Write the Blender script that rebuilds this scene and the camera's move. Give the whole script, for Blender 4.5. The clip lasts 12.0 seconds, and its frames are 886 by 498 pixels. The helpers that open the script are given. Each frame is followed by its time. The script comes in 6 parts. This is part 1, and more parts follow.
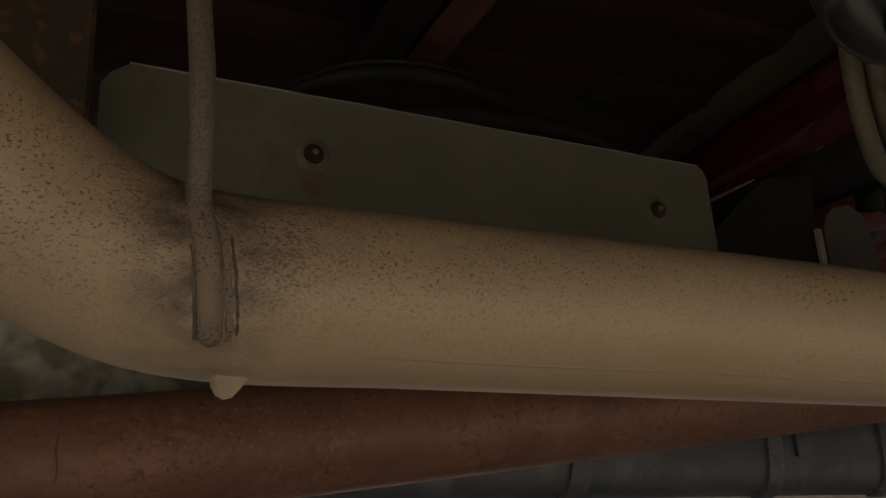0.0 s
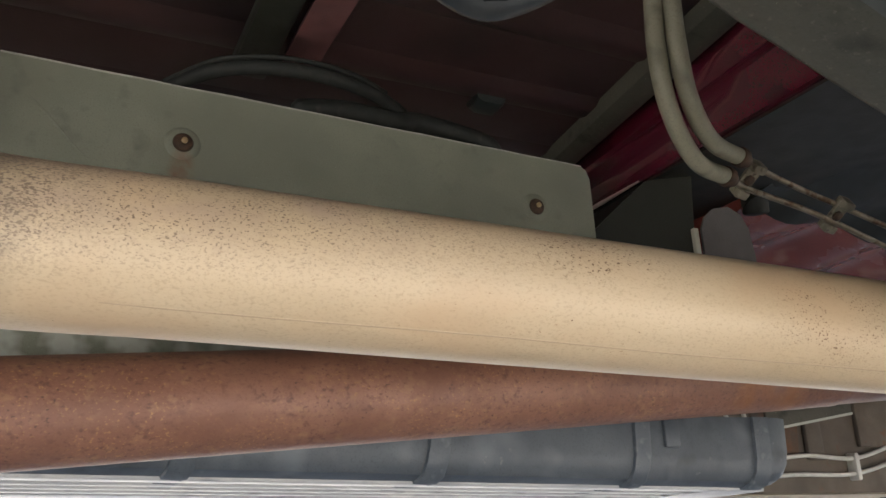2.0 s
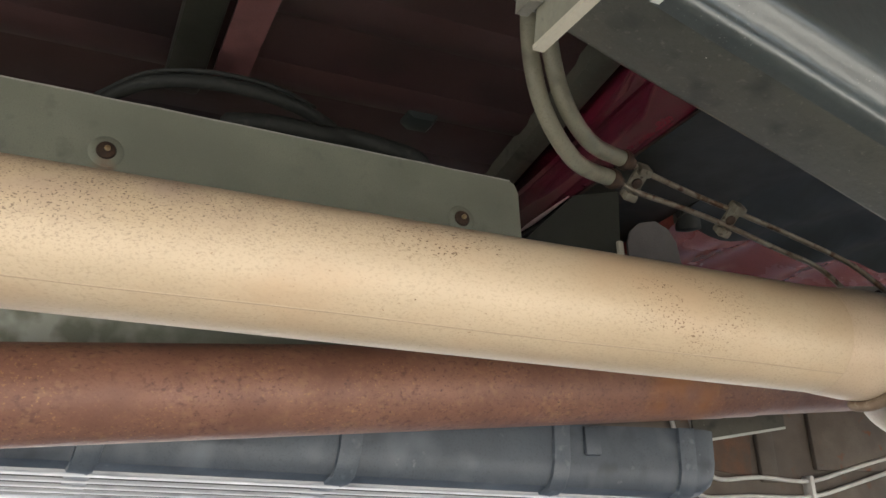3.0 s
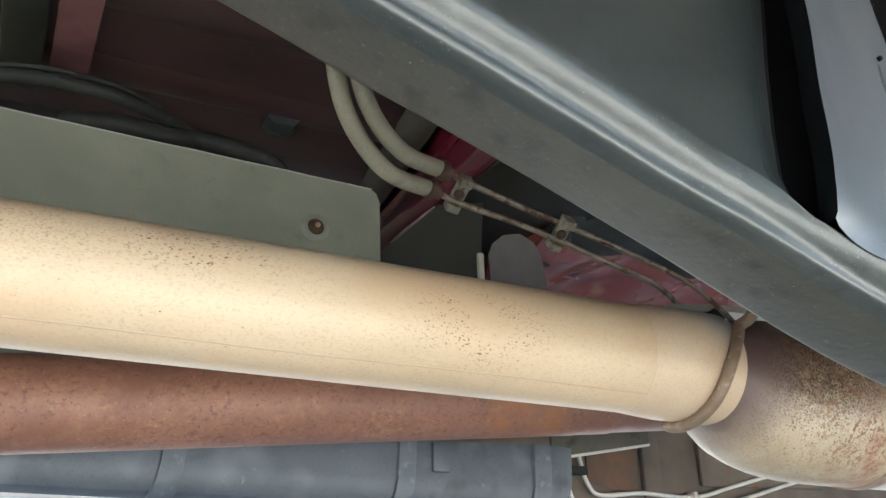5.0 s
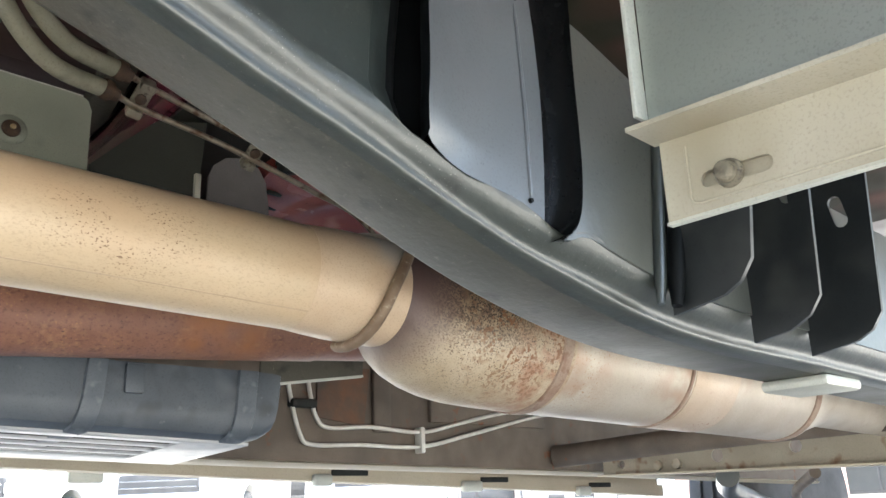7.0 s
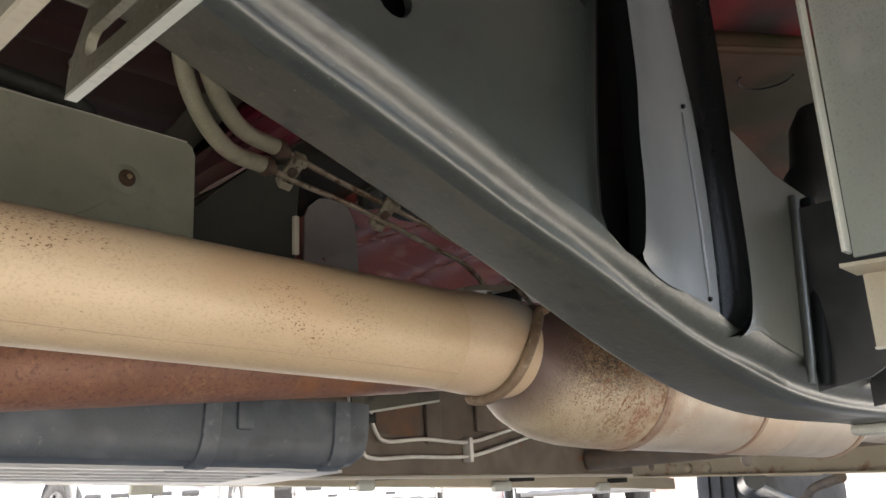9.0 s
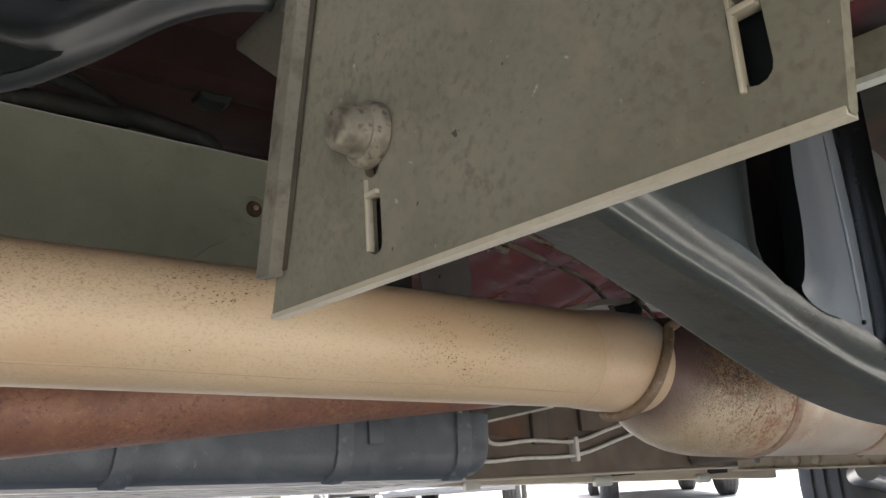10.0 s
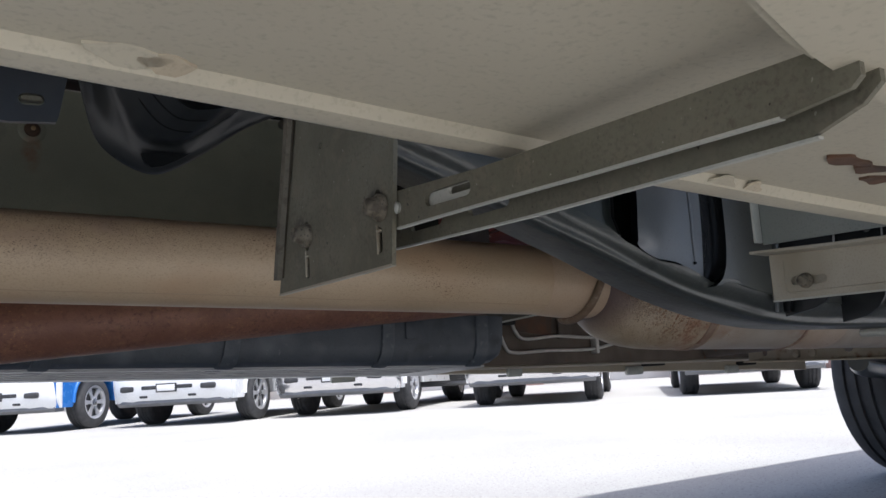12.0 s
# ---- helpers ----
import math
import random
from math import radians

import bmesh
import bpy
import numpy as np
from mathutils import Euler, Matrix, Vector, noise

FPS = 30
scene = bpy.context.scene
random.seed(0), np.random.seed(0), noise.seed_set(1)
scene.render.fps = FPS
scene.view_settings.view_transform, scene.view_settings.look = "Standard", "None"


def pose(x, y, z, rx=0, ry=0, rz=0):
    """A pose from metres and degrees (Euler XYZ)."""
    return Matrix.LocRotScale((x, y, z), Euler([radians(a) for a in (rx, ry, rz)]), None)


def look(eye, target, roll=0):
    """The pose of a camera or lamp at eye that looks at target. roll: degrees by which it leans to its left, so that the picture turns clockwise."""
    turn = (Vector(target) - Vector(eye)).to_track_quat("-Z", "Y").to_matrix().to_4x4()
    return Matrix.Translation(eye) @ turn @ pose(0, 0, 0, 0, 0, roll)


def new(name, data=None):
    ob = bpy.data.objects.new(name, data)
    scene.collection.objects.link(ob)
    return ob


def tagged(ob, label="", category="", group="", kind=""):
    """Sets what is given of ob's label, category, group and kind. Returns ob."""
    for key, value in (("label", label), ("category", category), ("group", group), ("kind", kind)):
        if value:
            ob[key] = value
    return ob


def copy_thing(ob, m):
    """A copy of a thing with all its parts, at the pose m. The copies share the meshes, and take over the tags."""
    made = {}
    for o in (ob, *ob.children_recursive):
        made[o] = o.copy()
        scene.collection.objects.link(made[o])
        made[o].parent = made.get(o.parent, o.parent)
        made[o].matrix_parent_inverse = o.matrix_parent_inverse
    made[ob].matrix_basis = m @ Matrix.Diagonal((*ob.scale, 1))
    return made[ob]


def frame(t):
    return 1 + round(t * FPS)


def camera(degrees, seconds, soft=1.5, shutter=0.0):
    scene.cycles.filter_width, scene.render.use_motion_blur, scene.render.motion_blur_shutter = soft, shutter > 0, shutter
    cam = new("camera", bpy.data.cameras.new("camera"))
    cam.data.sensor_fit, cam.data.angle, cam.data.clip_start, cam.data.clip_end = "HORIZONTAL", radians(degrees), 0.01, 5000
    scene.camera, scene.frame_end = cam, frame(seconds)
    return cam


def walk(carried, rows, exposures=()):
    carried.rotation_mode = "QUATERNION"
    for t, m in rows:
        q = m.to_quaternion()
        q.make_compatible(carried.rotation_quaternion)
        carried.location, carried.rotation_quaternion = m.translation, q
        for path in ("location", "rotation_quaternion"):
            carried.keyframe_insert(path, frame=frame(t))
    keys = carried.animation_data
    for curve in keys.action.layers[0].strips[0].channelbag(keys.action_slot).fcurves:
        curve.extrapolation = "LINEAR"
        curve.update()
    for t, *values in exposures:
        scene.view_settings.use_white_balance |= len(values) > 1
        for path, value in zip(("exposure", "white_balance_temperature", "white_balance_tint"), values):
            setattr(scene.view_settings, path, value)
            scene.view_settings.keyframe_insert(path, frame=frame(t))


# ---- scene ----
cam = camera(56.1, 12.0)
PATH = [
    (0, (0.026, 0.0196, 0.5436), (0.8556, 1.7462, 1.117), -3.06),
    (0.4, (0.03, 0.041, 0.533), (0.859, 1.748, 1.165), -3.0),
    (0.5, (0.0484, 0.0398, 0.5222), (0.8594, 1.7626, 1.1328), -3.08),
    (0.8, (0.076, 0.046, 0.5195), (0.882, 1.776, 1.121), -2.95),
    (1, (0.0864, 0.0384, 0.5208), (0.88, 1.7762, 1.1116), -2.72),
    (1.5, (0.1254, 0.004, 0.5056), (0.9122, 1.7438, 1.1008), -2.36),
    (2, (0.142, -0.0576, 0.495), (0.9844, 1.6478, 1.1136), -2.4),
    (2.5, (0.1474, -0.0894, 0.4608), (0.9826, 1.6012, 1.1278), -2.42),
    (2.7, (0.1826, -0.103, 0.4438), (1.0054, 1.5832, 1.1376), -2.22),
    (4.3, (0.3256, -0.147, 0.4577), (1.0959, 1.5469, 1.19), -1.88),
    (4.5, (0.345, -0.157, 0.464), (1.124, 1.537, 1.189), -2.1),
    (5, (0.371, -0.155, 0.452), (1.262, 1.481, 1.18), -1.8),
    (5.5, (0.414, -0.169, 0.437), (1.414, 1.404, 1.164), -2.1),
    (6, (0.446, -0.19, 0.433), (1.553, 1.315, 1.147), -1.9),
    (6.5, (0.47, -0.21, 0.421), (1.658, 1.268, 1.058), -1.8),
    (6.7, (0.479, -0.22, 0.419), (1.722, 1.219, 1.039), -2.0),
    (8.3, (0.344, -0.169, 0.446), (1.681, 1.199, 1.029), -2.4),
    (8.5, (0.322, -0.169, 0.464), (1.658, 1.204, 1.038), -2.6),
    (9, (0.306, -0.172, 0.488), (1.646, 1.207, 1.038), -2.7),
    (9.5, (0.288, -0.167, 0.49), (1.637, 1.214, 1.012), -3.2),
    (10, (0.237, -0.159, 0.5215), (1.457, 1.335, 1.051), -4.0),
    (10.5, (0.21, -0.175, 0.527), (1.261, 1.446, 1.046), -3.0),
    (11, (0.164, -0.29, 0.498), (1.17, 1.359, 1.016), -3.4),
    (11.5, (0.14, -0.415, 0.457), (1.141, 1.258, 0.903), -3.3),
    (11.8, (0.131, -0.465, 0.476), (1.181, 1.2, 0.834), -3.3),
    (12, (0.126, -0.51, 0.503), (1.185, 1.159, 0.803), -3.4),
]

EXPOSURES = [(0.0, 0.06, 8300, 14), (0.4, 2.26, 6400, 10), (0.8, 2.48, 6450, 8), (2.5, 2.62, 6450, 6), (4.5, 3.12, 5950, 2), (5.5, 3.28, 5900, 1), (6.5, 3.18, 6000, 2), (9.0, 2.48, 6800, 8), (10.0, 2.19, 6450, 8), (10.5, 2.14, 6450, 8), (11.0, 2.38, 6200, 8), (11.5, 2.0, 6000, 9), (12.0, 0.72, 5850, 10)]
walk(cam, [(t, look(eye, target, roll)) for t, eye, target, roll in PATH], EXPOSURES)

# ---- light ----
WALL_H = 3.2
SUN_ELEV, SUN_AZ = 74.0, 180.0  # the sun stands high behind the near side of the vehicle
world = bpy.data.worlds.new("sky")
scene.world = world
world.use_nodes = True
wn = world.node_tree
sky = wn.nodes.new("ShaderNodeTexSky")
sky.sky_type, sky.sun_disc = "NISHITA", False
sky.dust_density, sky.ozone_density = 5.0, 0.4
sky.sun_elevation, sky.sun_rotation = radians(SUN_ELEV), radians(SUN_AZ)
wn.links.new(sky.outputs["Color"], wn.nodes["Background"].inputs["Color"])
wn.nodes["Background"].inputs["Strength"].default_value = 0.15
sun = new("sun", bpy.data.lights.new("sun", "SUN"))
sun.data.energy, sun.data.angle, sun.data.color = 3.2, radians(0.55), (1.0, 0.95, 0.88)
sun.matrix_world = look((0, -6 * math.cos(radians(SUN_ELEV)), 6 * math.sin(radians(SUN_ELEV))), (0, 0, 0))


# ---- materials ----
def surface(name, base, second, rough=0.5, metal=0.0, scale=30.0, grain=250.0, bump=0.15, spots=None, coat=0.0, rough_var=0.15, stretch=(1, 1, 1), stain=None, spec=0.5):
    """A worn surface: base and second colour mixed by broad stains, fine grain on top. spots: a list of
    (colour, scale, threshold, softness, patch scale, patch threshold), and at will a zone: (centre, radii) outside which
    the spots thin out."""
    m = bpy.data.materials.new(name)
    m.use_nodes = True
    nt = m.node_tree
    n, l = nt.nodes, nt.links
    b = n["Principled BSDF"]
    co = n.new("ShaderNodeTexCoord")
    mp = n.new("ShaderNodeMapping")
    mp.inputs["Scale"].default_value = stretch
    l.new(co.outputs["Object"], mp.inputs["Vector"])

    def nz(s, detail=4.0, off=0.0):
        t = n.new("ShaderNodeTexNoise")
        t.inputs["Scale"].default_value, t.inputs["Detail"].default_value = s, detail
        if off:
            ad = n.new("ShaderNodeVectorMath")
            ad.inputs[1].default_value = (off, off * 1.7, off * 0.6)
            l.new(mp.outputs["Vector"], ad.inputs[0])
            l.new(ad.outputs["Vector"], t.inputs["Vector"])
        else:
            l.new(mp.outputs["Vector"], t.inputs["Vector"])
        return t.outputs["Fac"]

    def ramp(v, lo, hi):
        r = n.new("ShaderNodeMapRange")
        r.inputs["From Min"].default_value, r.inputs["From Max"].default_value = lo, hi
        l.new(v, r.inputs["Value"])
        return r.outputs["Result"]

    def mix(f, a, c, mode="MIX"):
        x = n.new("ShaderNodeMix")
        x.data_type, x.blend_type = "RGBA", mode
        if isinstance(f, float):
            x.inputs["Factor"].default_value = f
        else:
            l.new(f, x.inputs["Factor"])
        for v, k in ((a, 6), (c, 7)):
            if isinstance(v, tuple):
                x.inputs[k].default_value = (*v, 1)
            else:
                l.new(v, x.inputs[k])
        return x.outputs[2]

    col = mix(ramp(nz(scale, 6.0), 0.35, 0.68), base, second)
    fine = nz(grain * 2.2, 3.0, 3.1)
    dark = tuple(0.76 * v for v in base)
    col = mix(ramp(fine, 0.52, 0.85), col, dark)
    for i, (c, s, th, soft, ps, pt, *zone) in enumerate((spots or [])):
        a = ramp(nz(s, 2.0, 7.0 + 3 * i), th, th + soft)
        if ps:
            p = ramp(nz(ps, 2.0, 11.0 + 5 * i), pt, pt + 0.12)
            q = n.new("ShaderNodeMath")
            q.operation = "MULTIPLY"
            l.new(a, q.inputs[0])
            l.new(p, q.inputs[1])
            a = q.outputs[0]
        for centre, radii in zone:
            away = n.new("ShaderNodeVectorMath")
            away.operation = "SUBTRACT"
            away.inputs[1].default_value = centre
            l.new(co.outputs["Object"], away.inputs[0])
            sized = n.new("ShaderNodeVectorMath")
            sized.operation = "DIVIDE"
            sized.inputs[1].default_value = radii
            l.new(away.outputs["Vector"], sized.inputs[0])
            far = n.new("ShaderNodeVectorMath")
            far.operation = "LENGTH"
            l.new(sized.outputs["Vector"], far.inputs[0])
            q = n.new("ShaderNodeMath")
            q.operation = "MULTIPLY"
            l.new(a, q.inputs[0])
            l.new(ramp(far.outputs["Value"], 1.0, 0.45), q.inputs[1])
            a = q.outputs[0]
        col = mix(a, col, c)
    if stain:
        (cx, cy, cz), rad, scol = stain
        dv = n.new("ShaderNodeVectorMath")
        dv.operation = "DISTANCE"
        dv.inputs[1].default_value = (cx, cy, cz)
        sq = n.new("ShaderNodeVectorMath")
        sq.operation = "MULTIPLY"
        sq.inputs[1].default_value = (1.0, 0.35, 0.42)
        dv.inputs[1].default_value = (cx, cy * 0.35, cz * 0.42)
        l.new(co.outputs["Object"], sq.inputs[0])
        l.new(sq.outputs["Vector"], dv.inputs[0])
        ms = n.new("ShaderNodeMath")
        ms.operation = "MULTIPLY"
        l.new(ramp(dv.outputs["Value"], rad, rad * 0.25), ms.inputs[0])
        l.new(ramp(nz(60, 5.0, 21.0), 0.30, 0.62), ms.inputs[1])
        col = mix(ms.outputs[0], col, scol)
    l.new(col, b.inputs["Base Color"])
    b.inputs["Metallic"].default_value = metal
    b.inputs["Specular IOR Level"].default_value = spec
    r = n.new("ShaderNodeMapRange")
    r.inputs["To Min"].default_value, r.inputs["To Max"].default_value = max(0.04, rough - rough_var), min(1.0, rough + rough_var)
    l.new(nz(scale * 2.5, 5.0, 1.3), r.inputs["Value"])
    l.new(r.outputs["Result"], b.inputs["Roughness"])
    if coat:
        b.inputs["Coat Weight"].default_value, b.inputs["Coat Roughness"].default_value = coat, 0.08
    if bump:
        bp = n.new("ShaderNodeBump")
        bp.inputs["Strength"].default_value, bp.inputs["Distance"].default_value = bump, 0.002
        l.new(nz(grain * 0.6, 5.0, 5.0), bp.inputs["Height"])
        l.new(bp.outputs["Normal"], b.inputs["Normal"])
    return m


PIPE = surface("beige_heat_tinted_steel", (0.435, 0.331, 0.210), (0.495, 0.388, 0.259), 0.47, 0.04, 7, 300, 0.14,
               [((0.445, 0.312, 0.19), 16, 0.46, 0.35, 0, 0), ((0.38, 0.285, 0.205), 30, 0.40, 0.3, 0, 0, ((0.16, 0.40, 0.700), (0.42, 0.09, 0.065))),
                ((0.40, 0.30, 0.205), 190, 0.50, 0.2, 22, 0.38, ((0.14, 0.40, 0.690), (0.36, 0.10, 0.060))), ((0.15, 0.105, 0.072), 900, 0.585, 0.06, 60, 0.28, ((0.14, 0.40, 0.690), (0.42, 0.10, 0.075))), ((0.18, 0.132, 0.094), 800, 0.50, 0.14, 40, 0.32, ((0.10, 0.40, 0.68), (0.075, 0.10, 0.07))),
                ((0.15, 0.085, 0.043), 740, 0.60, 0.07, 30, 0.36, ((0.69, 0.38, 0.630), (0.085, 0.09, 0.048))), ((0.13, 0.074, 0.040), 640, 0.60, 0.07, 24, 0.38, ((0.48, 0.38, 0.665), (0.08, 0.09, 0.03))),
                ((0.27, 0.175, 0.10), 520, 0.70, 0.05, 8, 0.47), ((0.12, 0.06, 0.03), 240, 0.785, 0.015, 0, 0)],
               stain=((0.088, 0.385, 0.668), 0.046, (0.075, 0.060, 0.048)), stretch=(0.6, 1, 1), spec=0.45)
PIPE_DIRTY = surface("dirt_grey_strap", (0.145, 0.128, 0.096), (0.185, 0.160, 0.118), 0.8, 0.05, 60, 300, 0.6, [((0.085, 0.074, 0.056), 900, 0.54, 0.1, 0, 0), ((0.22, 0.185, 0.13), 700, 0.60, 0.15, 0, 0)])
ROD_FOOT = surface("specked_beige_rod_foot", (0.225, 0.184, 0.130), (0.280, 0.226, 0.158), 0.7, 0.05, 40, 300, 0.4, [((0.195, 0.168, 0.125), 26, 0.45, 0.3, 0, 0), ((0.085, 0.068, 0.050), 640, 0.56, 0.08, 30, 0.32)])
CONV = surface("heat_stained_stainless", (0.41, 0.355, 0.285), (0.50, 0.455, 0.385), 0.42, 0.3, 14, 260, 0.15,
               [((0.36, 0.255, 0.18), 24, 0.44, 0.3, 0, 0, ((1.17, 0.36, 0.58), (0.10, 0.2, 0.12))), ((0.34, 0.225, 0.15), 30, 0.44, 0.3, 0, 0, ((1.43, 0.36, 0.58), (0.13, 0.2, 0.12))), ((0.32, 0.19, 0.115), 420, 0.60, 0.12, 16, 0.45)])
CONV_BAND = surface("rust_tinted_weld_band", (0.235, 0.150, 0.105), (0.31, 0.235, 0.175), 0.6, 0.2, 40, 260, 0.3, [((0.20, 0.115, 0.075), 90, 0.52, 0.15, 0, 0)])
RUST = surface("rusted_steel_tube", (0.205, 0.094, 0.060), (0.25, 0.122, 0.080), 0.55, 0.12, 18, 220, 0.35,
               [((0.27, 0.145, 0.080), 130, 0.52, 0.2, 14, 0.40), ((0.34, 0.18, 0.08), 420, 0.60, 0.10, 9, 0.45), ((0.165, 0.074, 0.049), 18, 0.45, 0.35, 0, 0), ((0.135, 0.060, 0.043), 200, 0.56, 0.16, 14, 0.36), ((0.095, 0.044, 0.034), 330, 0.63, 0.12, 10, 0.42),
                ((0.28, 0.115, 0.045), 30, 0.30, 0.3, 0, 0, ((0.93, 0.70, 0.65), (0.07, 0.2, 0.2)))], stretch=(0.8, 1, 1))
ROD = surface("brown_tarnished_rod", (0.20, 0.142, 0.092), (0.14, 0.092, 0.056), 0.6, 0.3, 60, 300, 0.3, [((0.28, 0.225, 0.16), 160, 0.60, 0.12, 0, 0)])
SHIELD = surface("grey_galvanised_sheet", (0.171, 0.178, 0.130), (0.204, 0.209, 0.154), 0.6, 0.15, 12, 280, 0.08,
                 [((0.25, 0.25, 0.205), 600, 0.66, 0.06, 0, 0), ((0.155, 0.159, 0.118), 8, 0.46, 0.3, 0, 0), ((0.115, 0.112, 0.088), 40, 0.56, 0.25, 4, 0.45), ((0.40, 0.41, 0.35), 34, 0.40, 0.2, 0, 0, ((0.0, 0.80, 0.66), (0.45, 0.2, 0.11))), ((0.17, 0.105, 0.06), 60, 0.30, 0.4, 0, 0, ((0.256, 0.80, 0.862), (0.016, 0.2, 0.036)))])
TANK = surface("blue_grey_dusty_plastic", (0.044, 0.053, 0.064), (0.070, 0.082, 0.096), 0.44, 0.0, 10, 200, 0.14,
               [((0.026, 0.031, 0.038), 26, 0.54, 0.2, 9, 0.42), ((0.115, 0.130, 0.146), 16, 0.56, 0.25, 0, 0), ((0.17, 0.185, 0.195), 70, 0.68, 0.08, 10, 0.5)])
BLACK = surface("black_frame_coating", (0.0140, 0.0190, 0.0176), (0.0208, 0.0268, 0.0248), 0.33, 0.0, 5, 260, 0.10, [((0.029, 0.0338, 0.0305), 7, 0.35, 0.5, 0, 0), ((0.0090, 0.0105, 0.0098), 40, 0.50, 0.25, 6, 0.42), ((0.045, 0.050, 0.045), 150, 0.60, 0.2, 9, 0.46), ((0.16, 0.16, 0.14), 500, 0.745, 0.04, 0, 0)], rough_var=0.1, spec=1.0)
# the shade of recesses, gaps and openings is put into these two blacks
WALL_SHADE = surface("shaded_wall_black", (0.0030, 0.0034, 0.0038), (0.0050, 0.0056, 0.006), 0.26, 0.0, 12, 220, 0.02, spec=0.12)
SHADE_BLACK = surface("recess_shade_black", (0.0038, 0.0046, 0.005), (0.007, 0.008, 0.0085), 0.48, 0.0, 20, 220, 0.05, spec=0.1)
GREY_COAT = surface("grey_sheen_coating", (0.100, 0.112, 0.124), (0.128, 0.141, 0.153), 0.33, 0.22, 7, 240, 0.07, [((0.108, 0.118, 0.130), 18, 0.50, 0.25, 0, 0), ((0.050, 0.052, 0.056), 300, 0.64, 0.10, 9, 0.42)], rough_var=0.07, spec=1.0)
FRAME_DUST = surface("brown_dusty_frame", (0.10, 0.078, 0.058), (0.15, 0.118, 0.088), 0.75, 0.0, 15, 200, 0.15,
                     [((0.16, 0.06, 0.025), 40, 0.60, 0.08, 6, 0.5), ((0.06, 0.048, 0.038), 7, 0.48, 0.25, 0, 0)])
GALV = surface("dusty_galvanised_bracket", (0.132, 0.126, 0.089), (0.158, 0.150, 0.110), 0.68, 0.12, 26, 260, 0.3,
               [((0.112, 0.106, 0.074), 22, 0.44, 0.35, 0, 0), ((0.175, 0.165, 0.122), 14, 0.52, 0.3, 0, 0), ((0.165, 0.146, 0.106), 90, 0.50, 0.25, 16, 0.42), ((0.110, 0.100, 0.072), 420, 0.50, 0.2, 20, 0.40), ((0.080, 0.070, 0.052), 420, 0.66, 0.14, 14, 0.42), ((0.25, 0.24, 0.195), 330, 0.725, 0.05, 0, 0), ((0.42, 0.41, 0.35), 160, 0.785, 0.02, 0, 0), ((0.034, 0.030, 0.021), 300, 0.735, 0.03, 0, 0),
                ((0.045, 0.038, 0.028), 120, 0.30, 0.3, 0, 0, ((0.335, -0.0045, 0.6045), (0.02, 0.0115, 0.0115))), ((0.045, 0.038, 0.028), 120, 0.30, 0.3, 0, 0, ((0.343, -0.102, 0.601), (0.02, 0.0115, 0.0115)))])
GALV_LIGHT = surface("pale_galvanised_steel", (0.42, 0.43, 0.38), (0.50, 0.50, 0.44), 0.5, 0.3, 16, 260, 0.08)
BOLT = surface("dirty_zinc_bolt", (0.170, 0.150, 0.108), (0.125, 0.110, 0.079), 0.66, 0.15, 120, 300, 0.5, [((0.075, 0.063, 0.045), 150, 0.50, 0.16, 0, 0), ((0.060, 0.050, 0.036), 520, 0.56, 0.1, 60, 0.42), ((0.23, 0.21, 0.158), 160, 0.60, 0.2, 0, 0)])
CREAM = surface("cream_painted_panel", (0.465, 0.43, 0.33), (0.515, 0.48, 0.375), 0.6, 0.0, 4, 160, 0.015,
                [((0.37, 0.335, 0.25), 3, 0.42, 0.4, 0, 0), ((0.40, 0.345, 0.25), 18, 0.56, 0.2, 3, 0.5)])
RED = surface("red_body_paint", (0.070, 0.0022, 0.004), (0.085, 0.003, 0.005), 0.45, 0.0, 12, 200, 0.03, [((0.006, 0.002, 0.002), 6, 0.47, 0.15, 0, 0)], spec=0.15)
PRIMER = surface("maroon_primer_floor", (0.042, 0.020, 0.019), (0.060, 0.032, 0.030), 0.42, 0.0, 6, 200, 0.05, [((0.014, 0.009, 0.009), 5, 0.52, 0.2, 0, 0)])
PINK = surface("dusty_red_body_panel", (0.185, 0.040, 0.034), (0.255, 0.078, 0.062), 0.26, 0.0, 6, 200, 0.06, [((0.07, 0.010, 0.011), 9, 0.52, 0.2, 3, 0.42), ((0.36, 0.20, 0.16), 20, 0.60, 0.16, 8, 0.46)], coat=0.4, stretch=(0.5, 1, 1))
BRACE = surface("dull_pink_primer", (0.120, 0.047, 0.046), (0.155, 0.068, 0.064), 0.5, 0.0, 9, 200, 0.06, [((0.05, 0.018, 0.018), 14, 0.52, 0.2, 0, 0)])
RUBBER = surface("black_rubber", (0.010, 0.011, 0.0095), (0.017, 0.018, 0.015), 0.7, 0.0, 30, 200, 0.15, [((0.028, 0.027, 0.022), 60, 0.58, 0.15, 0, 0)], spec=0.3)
HOSE = surface("grey_green_rubber_hose", (0.168, 0.158, 0.106), (0.215, 0.200, 0.140), 0.6, 0.0, 25, 220, 0.12, [((0.105, 0.095, 0.062), 40, 0.55, 0.2, 0, 0)])
LINE = surface("tarnished_steel_line", (0.27, 0.235, 0.18), (0.17, 0.125, 0.08), 0.36, 0.6, 60, 300, 0.1, [((0.10, 0.055, 0.03), 90, 0.55, 0.12, 0, 0)])
LIGHT_LINE = surface("white_coated_line", (0.62, 0.60, 0.54), (0.5, 0.47, 0.42), 0.45, 0.1, 40, 260, 0.08)
HOLE = surface("rusty_washer", (0.035, 0.02, 0.011), (0.075, 0.04, 0.02), 0.6, 0.3, 120, 300, 0.3)
